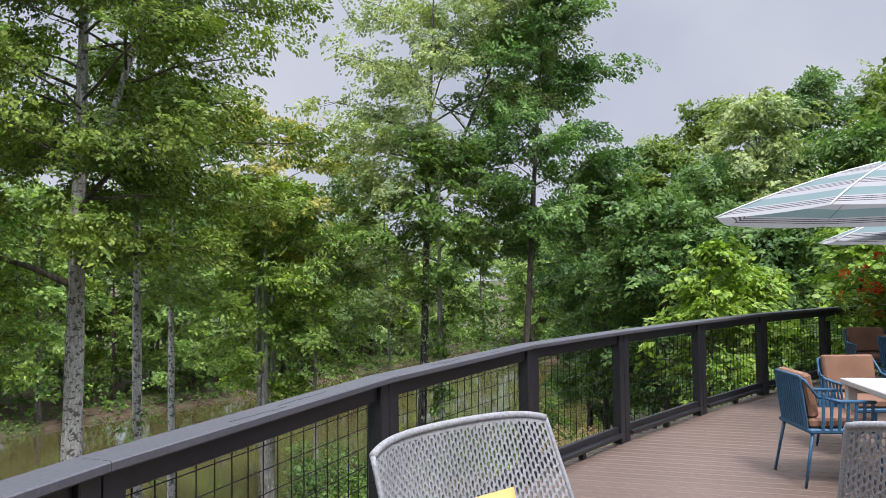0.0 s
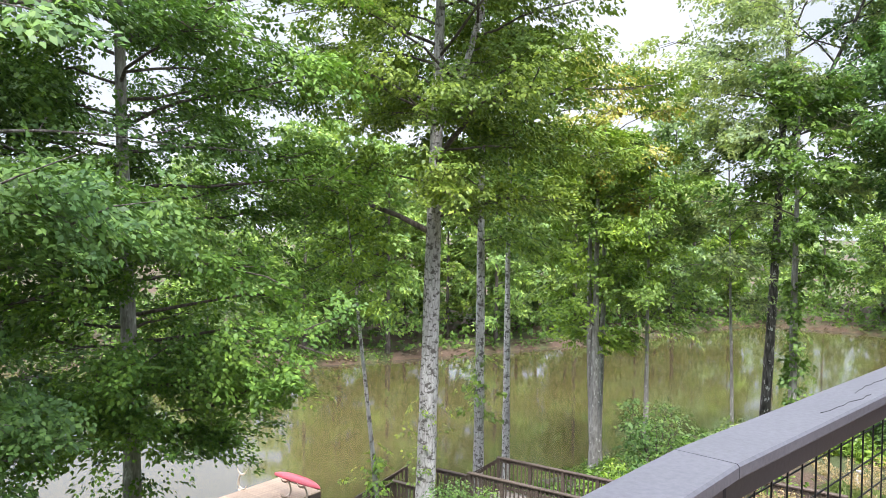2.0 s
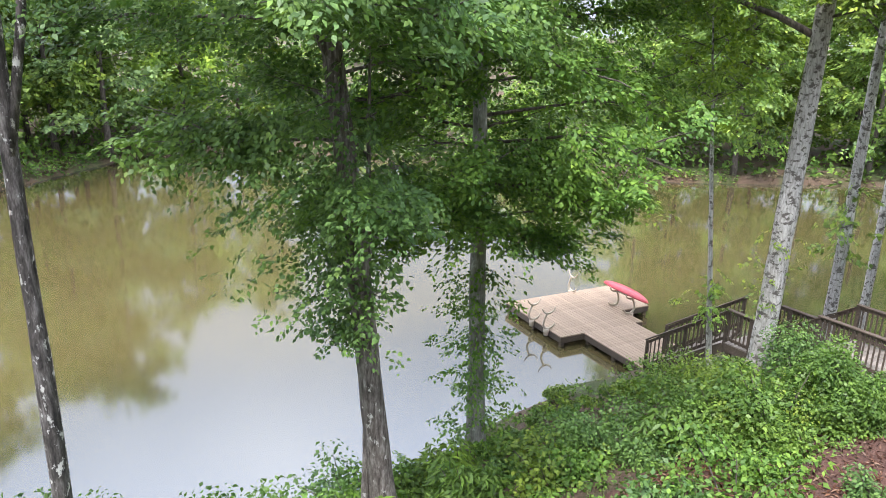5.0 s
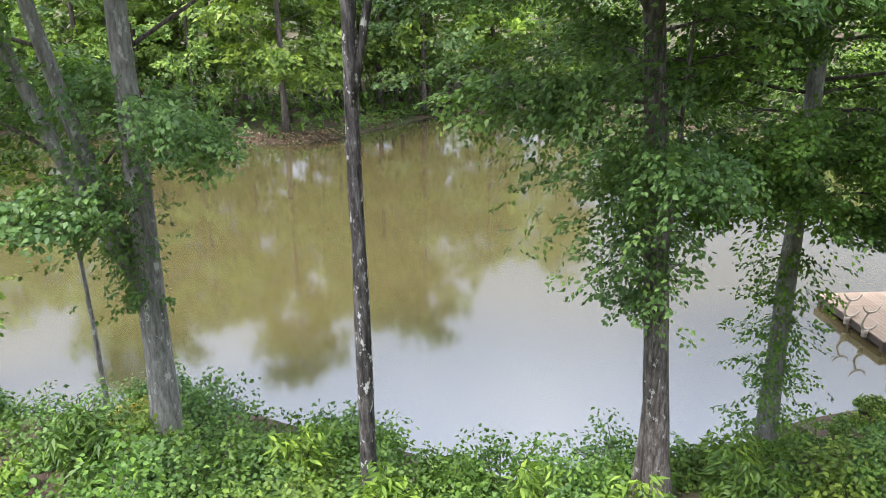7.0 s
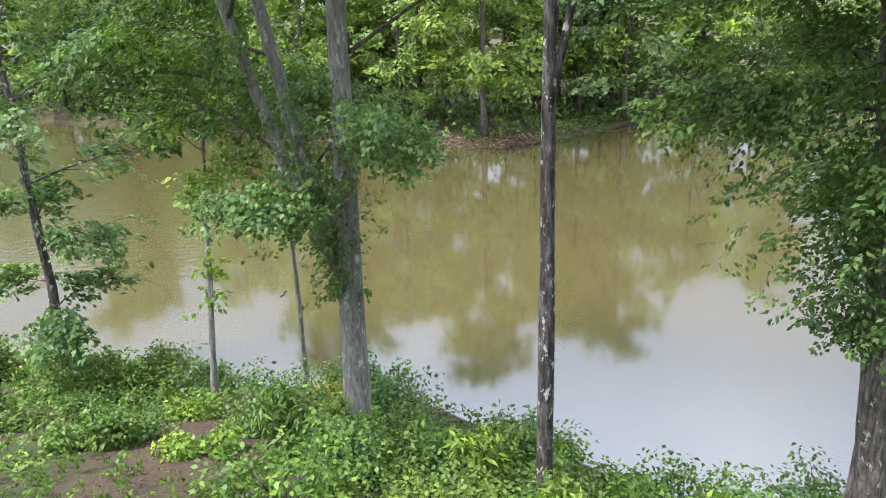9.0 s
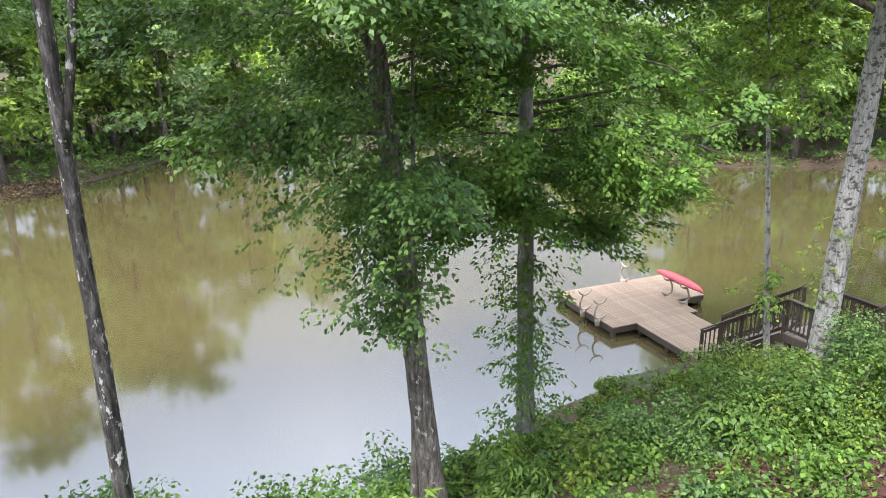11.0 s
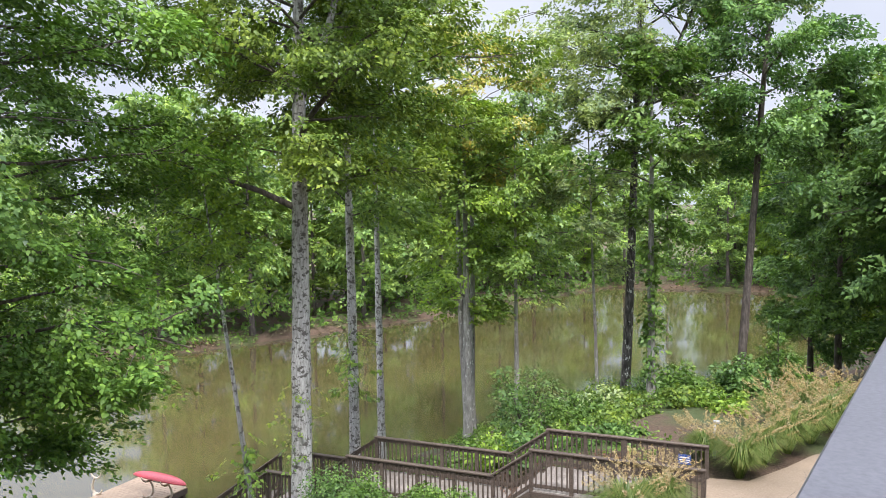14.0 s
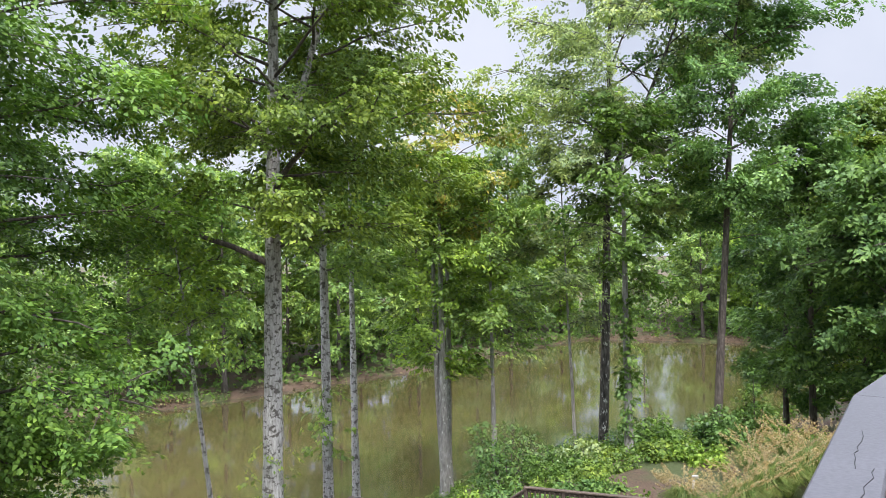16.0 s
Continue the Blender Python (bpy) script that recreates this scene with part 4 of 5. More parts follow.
# ---------------------------------------------------------------- trees
def tree(name, label, seed, x, y, tall, radius, bark, leaf, crown, limbs=16, sprays=420, per=26, size=0.15, lean=(0, 0), spread=0.42, fork=None, ivy=None, base=None,
         group="", sway=0.02, limb_rise=0.5, twigs=True, bias=0.9, boughs=(), tilt=0.45, shape=4, droop=0.3, bare=0.0, clumped=0.78):
    """A tree: tapered wavering trunk with limbs and twigs, and leaves in sprays about them. crown: (lowest, widest, reach, flatness of the top)."""
    rng = np.random.default_rng(seed)
    z0 = (gz(x, y) - 0.25) if base is None else base
    root = thing(name, label, "tree", pose(x, y, z0), group)
    wood, limb_wood = Build(), []
    rings = 30 if twigs else 10
    s = np.linspace(0, 1, rings)
    drift = np.cumsum(rng.normal(0, sway * tall / rings ** 0.5 / 3.9, (rings, 2)), 0)
    drift -= np.outer(s, drift[-1]) * 0.6
    axis = np.stack([lean[0] * s + drift[:, 0], lean[1] * s + drift[:, 1], s * tall], 1)
    rad = radius * ((1 - s) ** 0.75 * 0.93 + 0.07) * (1 + 0.55 * np.exp(-s * tall / 0.45)) * (1 + rng.normal(0, 0.035, rings))
    wood.tube(axis, rad, 14 if twigs else 7)

    def on_axis(h):
        return np.array([np.interp(h / tall, s, axis[:, k]) for k in range(3)])
    low, wide, reach, blunt = crown
    stems = [(axis, rad)]
    if fork:
        for fh, fa, fl, fr in fork:        # height, bearing, spread at the top, size against the trunk
            p0 = on_axis(fh)
            q = np.linspace(0, 1, 9)
            top = np.array([math.cos(fa) * fl, math.sin(fa) * fl, (tall - fh) * 0.92])
            bend = np.stack([p0[k] + top[k] * (q ** 0.8 if k < 2 else q) for k in range(3)], 1) + np.cumsum(rng.normal(0, 0.03, (9, 3)), 0)
            rr = np.interp(fh / tall, s, rad) * fr * ((1 - q) ** 0.8 * 0.92 + 0.08)
            wood.tube(bend, rr, 9)
            stems.append((bend, rr))
    tips = []
    for i in range(limbs):
        stem, srad = stems[i % len(stems)]
        u = (i + rng.uniform(0, 1)) / limbs
        h = low + (tall * 0.97 - low) * u ** bias
        st = np.clip((h - stem[0, 2]) / (stem[-1, 2] - stem[0, 2] + 1e-6), 0.05, 0.97)
        k = np.linspace(0, 1, len(stem))
        p0 = np.array([np.interp(st, k, stem[:, c]) for c in range(3)])
        r0 = np.interp(st, k, srad)
        rel = (p0[2] - low) / max(tall - low, 0.1)
        girth = np.interp(rel, [0, wide, 0.8, 1.0], [0.62, 1.0, 0.72, blunt])
        a = i * 2.399 + rng.uniform(-0.5, 0.5)
        length = reach * girth * rng.uniform(0.72, 1.12)
        rise = limb_rise * rng.uniform(0.3, 1.3) + rel * 0.45
        q = np.linspace(0, 1, 7)
        d = np.array([math.cos(a), math.sin(a)])
        pts = np.stack([p0[0] + d[0] * length * q, p0[1] + d[1] * length * q, p0[2] + length * (rise * q - 0.35 * rise * q ** 2 - 0.10 * q ** 3)], 1)
        pts[1:] += np.cumsum(rng.normal(0, 0.05 * length / 7 * 2, (6, 3)), 0)
        if twigs:
            branch = Build()
            limb_wood.append(branch)
        else:
            branch = wood
        branch.tube(pts, np.minimum(r0 * 0.5, 0.012 + 0.0065 * length) * ((1 - q) ** 0.8 * 0.9 + 0.1), 6 if twigs else 4)
        for j in range(6):
            t0 = rng.uniform(0.25, 0.98)
            o = np.array([np.interp(t0, q, pts[:, c]) for c in range(3)])
            b = a + rng.normal(0, 0.9)
            tl = length * rng.uniform(0.16, 0.40)
            e = o + np.array([math.cos(b) * tl, math.sin(b) * tl, tl * rng.uniform(-0.25, 0.55)])
            mid = (o + e) / 2 + rng.normal(0, 0.06, 3)
            if twigs:
                branch.tube([o, mid, e], [0.016, 0.011, 0.005], 4, False)
            tips += [mid * 0.5 + e * 0.5, e, mid]
        tips += [pts[-1], pts[-2], pts[4]]
    for bh, ba, bl, br in boughs:          # heavy limbs: height, bearing, length, rise
        p0, q = on_axis(bh), np.linspace(0, 1, 8)
        pts = np.stack([p0[0] + math.cos(ba) * bl * q, p0[1] + math.sin(ba) * bl * q, p0[2] + bl * br * q ** 0.7], 1)
        pts[1:] += np.cumsum(rng.normal(0, 0.05, (7, 3)), 0)
        limb_wood.append(Build())
        limb_wood[-1].tube(pts, 0.085 * ((1 - q) ** 0.8 * 0.85 + 0.15), 8)
        tips += [pts[k] + rng.normal(0, 0.5, 3) for k in (4, 5, 6, 7, 7, 6, 7, 5)]
    tips = np.array(tips)
    # most leaves hang on shoots about some of the tips, the rest between them
    clumps = tips[rng.permutation(len(tips))[:max(12, int(len(tips) * 0.42))]]
    pick = np.where(rng.uniform(0, 1, (sprays, 1)) < clumped, clumps[rng.integers(0, len(clumps), sprays)], tips[rng.integers(0, len(tips), sprays)])
    pick = pick + rng.uniform(-1, 1, (sprays, 3)) * spread * (1.15, 1.15, 0.8)
    # some shoots grow along the limbs, well inside the outline
    pull = np.where(rng.uniform(0, 1, (sprays, 1)) < 0.34, rng.uniform(0.45, 0.9, (sprays, 1)), 1.0)
    mid_axis = np.stack([np.interp(pick[:, 2] / tall, s, axis[:, k]) for k in (0, 1)] + [pick[:, 2] + 0.15 * (pull[:, 0] - 1)], 1)
    pick = mid_axis + (pick - mid_axis) * pull
    # the inner crown, close about the trunk, is bare
    near = np.hypot(*(pick[:, k] - np.interp(pick[:, 2] / tall, s, axis[:, k]) for k in (0, 1))) < bare
    pick = pick[~near]
    out = pick - np.stack([np.interp(pick[:, 2] / tall, s, axis[:, k]) for k in (0, 1)] + [pick[:, 2]], 1)
    out /= np.linalg.norm(out, axis=1, keepdims=True) + 1e-6
    blades = [fans(rng, pick, out, spread * 1.15, per, size, tilt, droop, 0.62 if shape != 3 else 0.8, shape)]
    if ivy:
        lo, hi, count, out, *side = ivy        # side: the bearing it leans to
        hs = rng.uniform(lo, hi, count)
        ang = rng.normal(side[0], 1.1, count) if side else rng.uniform(0, 6.283, count)
        c = np.array([on_axis(h) for h in hs])
        rr = rng.gamma(2.0, out / 2, count) * (0.35 + 1.3 * ((hs - lo) / (hi - lo) if out > 0.6 else 0.5))
        rr = np.minimum(rr, (0.5 + 2.2 * np.abs(np.cos((ang - side[0]) / 2)) ** 2) if side else 0.5 + out)
        c[:, 0] += np.cos(ang) * rr
        c[:, 1] += np.sin(ang) * rr
        away = np.stack([np.cos(ang), np.sin(ang), 0 * ang], 1)
        blades.append(fans(rng, c, away, 0.26, 14, size * 0.9, 0.5, 0.45, 0.66, shape))
    part("trunk", wood, bark, root, smooth=True)
    for branch in limb_wood:
        part("limb", branch, bark if bark in (M_BARK_DARK, M_BARK_MOTTLED) else M_BARK_BROWN, root, smooth=True)
    part("crown", quads_mesh("crown", np.concatenate(blades), leaf), leaf, root)
    return root


def shrub(name, label, seed, x, y, wide, tall, leaf, count=2200, size=0.11, group="", lumps=9, narrow=0.62, droop=0.3):
    rng = np.random.default_rng(seed)
    root = thing(name, label, "shrub", pose(x, y, gz(x, y) - 0.05), group)
    wood = Build()
    centres = []
    for i in range(lumps):
        a, r = rng.uniform(0, 6.283), wide * 0.5 * math.sqrt(rng.uniform(0, 1))
        h = tall * rng.uniform(0.45, 1.0) * (1 - 0.45 * (r / (wide * 0.5)) ** 2)
        top = np.array([math.cos(a) * r, math.sin(a) * r, h])
        wood.tube([(top[0] * 0.25, top[1] * 0.25, 0), tuple(top * (0.6, 0.6, 0.55)), tuple(top)], [0.02, 0.014, 0.005], 5, False)
        centres += [top, top * (0.85, 0.85, 0.7), top * (0.7, 0.7, 0.42), top * (1.05, 1.05, 0.2)]
    c = np.array(centres)
    radii = wide * rng.uniform(0.10, 0.22, len(c)) + 0.04
    radii = np.minimum(radii, tall * 0.45)
    c[:, 2] = np.maximum(c[:, 2] - radii * 0.4, 0.03)
    part("branching_stem", wood, M_BARK_BROWN, root)
    part("foliage", quads_mesh("foliage", domes(rng, c, radii, count, size, droop, narrow), leaf), leaf, root)
    return root


H = "broadleaf tree on the pond bank"
# the deck's bank, from the near corner round to the far end
tree("maple_tree", "tall mottled maple leaning over the pond bank", 11, -11.9, 7.1, 21, 0.25, M_BARK_MOTTLED, M_LEAF_DARK, (7.0, 0.3, 4.6, 0.4), 36, 2700, 44, 0.106, (-0.95, -1.7), spread=0.38, ivy=(4.3, 8.2, 620, 1.2, 4.3), limb_rise=0.08, bias=1.1, bare=0.75, fork=[(9.2, 4.2, 4.6, 0.5)], sway=0.01)
tree("companion_stem", "thin stem growing close beside the maple", 31, -12.15, 6.75, 10, 0.10, M_BARK_MOTTLED, M_LEAF_DARK, (5.0, 0.3, 1.2, 0.4), 8, 60, 20, 0.135, (0.15, 0.1), spread=0.3, sway=0.01)
tree("sweetgum_tree", "ivy-clad tree with bright green layered leaves", 12, -13.57, 10.6, 20, 0.22, M_BARK_GREY, M_LEAF_GUM, (5.7, 0.2, 5.0, 0.4), 66, 5000, 44, 0.106, (-0.3, -0.35), spread=0.38, ivy=(0.4, 4.9, 330, 0.55), limb_rise=0.08, bias=1.2, bare=0.3, sway=0.008, tilt=0.32)
tree("slender_tree", "slender dark tree with pale lichen blotches", 13, -12.6, 1.75, 22, 0.15, M_BARK_DARK, M_LEAF_DARK, (11.0, 0.4, 3.4, 0.4), 16, 500, 26, 0.17, (0.0, 0.0), sway=0.006, fork=[(7.5, 1.5, 1.7, 0.62)])
tree("forked_maple_tree", "large smooth-barked maple forking into several stems", 14, -15.6, -2.15, 18, 0.30, M_BARK_GREY, M_LEAF_DARK, (5.2, 0.4, 5.0, 0.4), 32, 2300, 44, 0.112, (-0.1, 0.45), spread=0.38, sway=0.005, fork=[(3.7, 4.55, 2.7, 0.72), (3.5, 4.85, 3.8, 0.60)], ivy=(3.4, 8.0, 420, 0.8, 4.6), bare=0.5)
tree("sapling", "thin bare-stemmed sapling at the waterline", 15, -18.3, -4.0, 9, 0.07, M_BARK_GREY, M_LEAF, (5.0, 0.4, 1.6, 0.4), 10, 110, 22, 0.15, sway=0.01)
tree("young_tree", "young tree with a mossy stem at the waterline", 16, -17.0, -6.0, 9, 0.085, M_BARK_GREY, M_LEAF_BRIGHT, (5.6, 0.4, 1.8, 0.4), 12, 120, 24, 0.15, (-0.35, 0.75), sway=0.01, ivy=(2.6, 4.2, 18, 0.25))
tree("dark_tree", "dark-stemmed tree at the pond's edge", 17, -18.3, -10.4, 15, 0.14, M_BARK_DARK, M_LEAF_DARK, (1.5, 0.4, 3.4, 0.4), 22, 600, 26, 0.18)
tree("pale_birch_tree", "tall pale-barked tree with dark scars", 18, -10.42, 17.05, 20, 0.29, M_BARK_PALE, M_LEAF_OLIVE, (8.9, 0.35, 5.2, 0.5), 48, 3000, 42, 0.118, (0.35, 0.15), spread=0.42, fork=[(11.5, 0.6, 2.4, 0.7)], sway=0.004, limb_rise=0.3, ivy=(2.2, 4.6, 30, 0.35), boughs=[(8.8, 3.51, 3.4, 0.42), (10.5, 5.9, 3.0, 0.6)], droop=0.4)
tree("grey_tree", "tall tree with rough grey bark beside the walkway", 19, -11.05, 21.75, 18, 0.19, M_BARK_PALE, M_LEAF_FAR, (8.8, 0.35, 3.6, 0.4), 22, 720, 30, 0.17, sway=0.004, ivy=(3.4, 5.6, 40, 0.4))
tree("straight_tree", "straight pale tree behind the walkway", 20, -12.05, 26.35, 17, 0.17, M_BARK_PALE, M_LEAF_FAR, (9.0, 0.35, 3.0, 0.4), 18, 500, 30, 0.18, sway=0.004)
tree("thin_tree", "thin pale tree beside the dock stairs", 21, -11.9, 17.45, 11, 0.085, M_BARK_PALE, M_LEAF_BRIGHT, (6.9, 0.45, 1.8, 0.4), 14, 200, 22, 0.14, (-1.05, -0.65), sway=0.006, ivy=(2.0, 3.4, 26, 0.3))
tree("twin_stemmed_tree", "grey tree with two close stems at the shore", 22, -9.3, 28.9, 14.5, 0.19, M_BARK_GREY, M_LEAF_BRIGHT, (4.8, 0.35, 3.0, 0.5), 22, 620, 32, 0.18, fork=[(0.8, 2.6, 0.6, 0.85)], sway=0.006)
tree("turning_tree", "tall tree with yellowing crown behind the shore", 28, -9.5, 30.4, 17.5, 0.14, M_BARK_GREY, M_LEAF_YELLOW, (10.5, 0.4, 3.0, 0.5), 18, 460, 32, 0.18)
tree("shore_tree", "small grey tree over the shore brush", 23, -7.4, 29.55, 13, 0.11, M_BARK_GREY, M_LEAF_FAR, (5.0, 0.4, 3.0, 0.4), 18, 480, 30, 0.17, sway=0.006)
tree("shore_sapling", "thin sapling over the shore brush", 24, -4.2, 30.0, 13, 0.075, M_BARK_GREY, M_LEAF_BLUE, (5.5, 0.4, 2.2, 0.4), 14, 300, 30, 0.17, (-0.4, 0), sway=0.006)
tree("dark_oak_tree", "tall dark-barked oak with a grey-green crown", 25, -3.2, 30.6, 21.0, 0.21, M_BARK_DARK, M_LEAF_BLUE, (10.0, 0.5, 5.2, 0.75), 36, 1600, 40, 0.15, (0.8, 0), spread=0.46, fork=[(11.6, 0.1, 3.8, 0.8)], sway=0.006, tilt=0.9, limb_rise=0.6)
tree("ivy_covered_tree", "small tree wrapped in ivy", 26, -2.12, 28.4, 13, 0.16, M_BARK_GREY, M_LEAF, (6.0, 0.4, 2.8, 0.4), 16, 460, 24, 0.19, ivy=(1.0, 6.0, 120, 0.22), sway=0.006)
tree("brown_tree", "slim brown-barked tree with deep green leaves", 27, 0.98, 29.8, 19.5, 0.17, M_BARK_BROWN, M_LEAF_DEEP, (7.8, 0.5, 3.4, 0.8), 32, 1400, 40, 0.15, (1.3, 0), spread=0.44, sway=0.006, tilt=0.8)
# woods right of the pond
for k, (x, y, t, leaf) in enumerate([(5.0, 33, 13, M_LEAF_DARK), (8.0, 37, 14.5, M_LEAF_OLIVE), (9.3, 32, 11, M_LEAF_DARK), (12.0, 41, 16.5, M_LEAF_OLIVE), (11.8, 33, 14.5, M_LEAF_BLUE), (15.5, 36, 16.5, M_LEAF_DARK),
                                     (18.0, 32, 16, M_LEAF_OLIVE), (5.2, 40, 13, M_LEAF_DARK), (14.0, 27.5, 12, M_LEAF_DARK), (20, 39, 17, M_LEAF_OLIVE), (20, 26, 14, M_LEAF_DARK), (6.6, 28.5, 9.5, M_LEAF_DARK), (9.8, 25, 8.5, M_LEAF_DARK), (16, 45, 17, M_LEAF_BLUE)]):
    tree("woodland_tree", H + " in dense summer leaf", 40 + k, x, y, t, 0.10 + 0.004 * t, M_BARK_BROWN, leaf, (1.6, 0.4, 2.7, 0.35), 30, 850, 36, 0.17, group="woods beside the pond", spread=0.5, shape=3, tilt=0.9, limb_rise=0.9, clumped=0.25)
for k, (x, y, t) in enumerate([(4.6, 15.6, 7.6), (5.6, 16.6, 6.8), (7.6, 15.6, 8.4), (8.6, 17.2, 8.6), (6.4, 18.4, 7.0), (10.2, 16.4, 9.0)]):
    tree("tulip_sapling", "bright green young tree growing beside the deck", 600 + k, x, y, t, 0.06, M_BARK_BROWN, M_LEAF_BRIGHT, (1.0, 0.4, 1.15, 0.25), 20, 340, 18, 0.17, spread=0.28, limb_rise=0.9, group="young trees beside the deck")
# far woods: a few kinds, stood many times along the far shore
kinds, deep_kinds = [], []
for k, (t, leaf, reach) in enumerate([(15, M_LEAF_FAR, 4.4), (18, M_LEAF_HAZED, 4.8), (12, M_LEAF_BRIGHT, 4.0), (18, M_LEAF_FAR, 4.6), (16, M_LEAF_OLIVE, 4.4)]):
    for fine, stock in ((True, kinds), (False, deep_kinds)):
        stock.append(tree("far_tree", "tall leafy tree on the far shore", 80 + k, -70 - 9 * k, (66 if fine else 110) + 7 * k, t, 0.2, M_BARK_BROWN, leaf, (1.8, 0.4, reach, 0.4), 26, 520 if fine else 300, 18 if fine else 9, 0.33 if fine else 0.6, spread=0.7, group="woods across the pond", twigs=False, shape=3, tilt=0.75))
rng = np.random.default_rng(5)
placed = []
for k in range(6000):
    x, y = rng.uniform(-105, 60), rng.uniform(-75, 130)
    s = float(from_shore(x, y)[0])
    far_side = x < -26 or (y > 45 and x < 2) or y > 58
    if not far_side or s < 0.6 or s > 19 or any((x - a) ** 2 + (y - b) ** 2 < (10 if s < 8 else 24) for a, b in placed):
        continue
    placed.append((x, y))
    if len(placed) >= 138:
        break
for x, y in placed:
    z = gz(x, y) - 0.2
    c = copy_thing((kinds if float(from_shore(x, y)[0]) < 7 else deep_kinds)[rng.integers(0, 5)], pose(x, y, z, 0, 0, rng.uniform(0, 360)))
    sc = rng.uniform(0.72, 1.05) * (1.15 if (x < -44 and y < 25) or y > 45 else 1.0)
    if 124 < math.degrees(math.atan2(y - 10, x + 15)) < 157:       # a low stretch of young trees, rising inland
        sc = min(sc, (3.6 + 0.24 * float(from_shore(x, y)[0])) / 15)
    c.scale = (sc, sc, sc * rng.uniform(0.9, 1.1))

# undergrowth of the far shore, and the woods that close the distance
ux, uy = rng.uniform(-110, 60, 90000), rng.uniform(-80, 130, 90000)
us = np.concatenate([from_shore(ux[i:i + 3000], uy[i:i + 3000]) for i in range(0, 90000, 3000)])
ok = (us > 0.45) & (us < 30) & ((ux < -26) | (uy > 45))
ux, uy, us = ux[ok], uy[ok], us[ok]
lump = np.array([0.5 + 0.9 * noise.noise((x * 0.16, y * 0.16, 5.0)) for x, y in zip(ux, uy)])
uz = np.concatenate([ground_at(ux[i:i + 3000], uy[i:i + 3000]) for i in range(0, len(ux), 3000)])
c = np.stack([ux, uy, uz + np.clip(lump, 0.3, 2) * rng.uniform(0.1, 4.0, len(ux)) * np.clip(us / 2, 0.45, 1.3)], 1)
tagged(new("far_undergrowth", quads_mesh("far_undergrowth", fans(rng, c, rng.normal(0, 1, c.shape), 0.45, 6, 0.34, 0.7, 0.3, 0.8, 3), M_LEAF)), "low green undergrowth along the far shore", "undergrowth", kind="stuff")
a, r = rng.uniform(0, 6.283, 9000), rng.uniform(118, 150, 9000)
c = np.stack([-15 + np.cos(a) * r, 20 + np.sin(a) * r, -6 + rng.uniform(0, 1, 9000) ** 0.8 * (15 + 4 * np.sin(a * 23) + 2 * np.sin(a * 61))], 1)
tagged(new("distant_woods", quads_mesh("distant_woods", leaves(rng, c, 1.0, 9, 1.3, simple=True), M_LEAF_HAZED)), "dense woods closing the distance round the pond", "woods", kind="stuff")

# weeds and dead grass on the lip of the far shore
w_at = rng.integers(0, len(POND), 16000)
w_t = rng.uniform(0, 1, (16000, 1))
wp = SHORE_A[w_at] * (1 - w_t) + SHORE_B[w_at] * w_t
wp += rng.normal(0, 0.7, wp.shape)
ws = np.concatenate([from_shore(wp[i:i + 2000, 0], wp[i:i + 2000, 1]) for i in range(0, 16000, 2000)])
wn_ = np.array([noise.noise((x * 0.22, y * 0.22, 3.0)) for x, y in wp])
ok = (ws > 0.05) & ((wp[:, 0] < -26) | (wp[:, 1] > 45))
for name, label, keep, leaf, size in (("shore_weeds", "green weeds along the lip of the far shore", wn_ > -0.05, M_LEAF, 0.26), ("shore_litter", "tan dead grass and litter along the far waterline", wn_ <= 0.12, M_LITTER, 0.20)):
    q = wp[ok & keep]
    c = np.stack([q[:, 0], q[:, 1], ground_at(q[:, 0], q[:, 1]) + rng.uniform(0.02, 0.6 if size > 0.25 else 0.16, len(q))], 1)
    tagged(new(name, quads_mesh(name, leaves(rng, c, 0.16, 4, size, simple=True), leaf)), label, "undergrowth", kind="stuff")

# brush on the near bank
count = 0
for k in range(600):
    r2 = np.random.default_rng(300 + k)
    x, y = r2.uniform(-19, 4), r2.uniform(-14, 36)
    s = float(from_shore(x, y)[0])
    u, v = (x + 4.6) * -0.996 + (y - 17.6) * 0.09, (x + 4.6) * 0.09 + (y - 17.6) * 0.996
    if not 0.3 < s < 7.5 or (-4.5 < u < 8 and -0.9 < v < 2.4) or (u >= 8 and v > -1.6 and v < 3) or (x > -6.5 and 9 < y < 20) or (y > 20 and x < -5) or (x < -10.6 and 10.8 < y < 17.4) or (y < -3 and s > 2.2 and r2.uniform() < 0.5):
        continue
    w = r2.uniform(1.5, 2.8) * (0.6 if s < 3.2 and 8 < y < 17.2 else 1.0)
    shrub("shrub", "leafy green shrub on the pond bank", 300 + k, x, y, w, w * r2.uniform(0.4, 0.62), [M_LEAF, M_LEAF_GUM, M_LEAF_DARK, M_LEAF_OLIVE, M_LEAF][k % 5], 2000, 0.12, "brush on the bank")
    count += 1
    if count >= 105:
        break
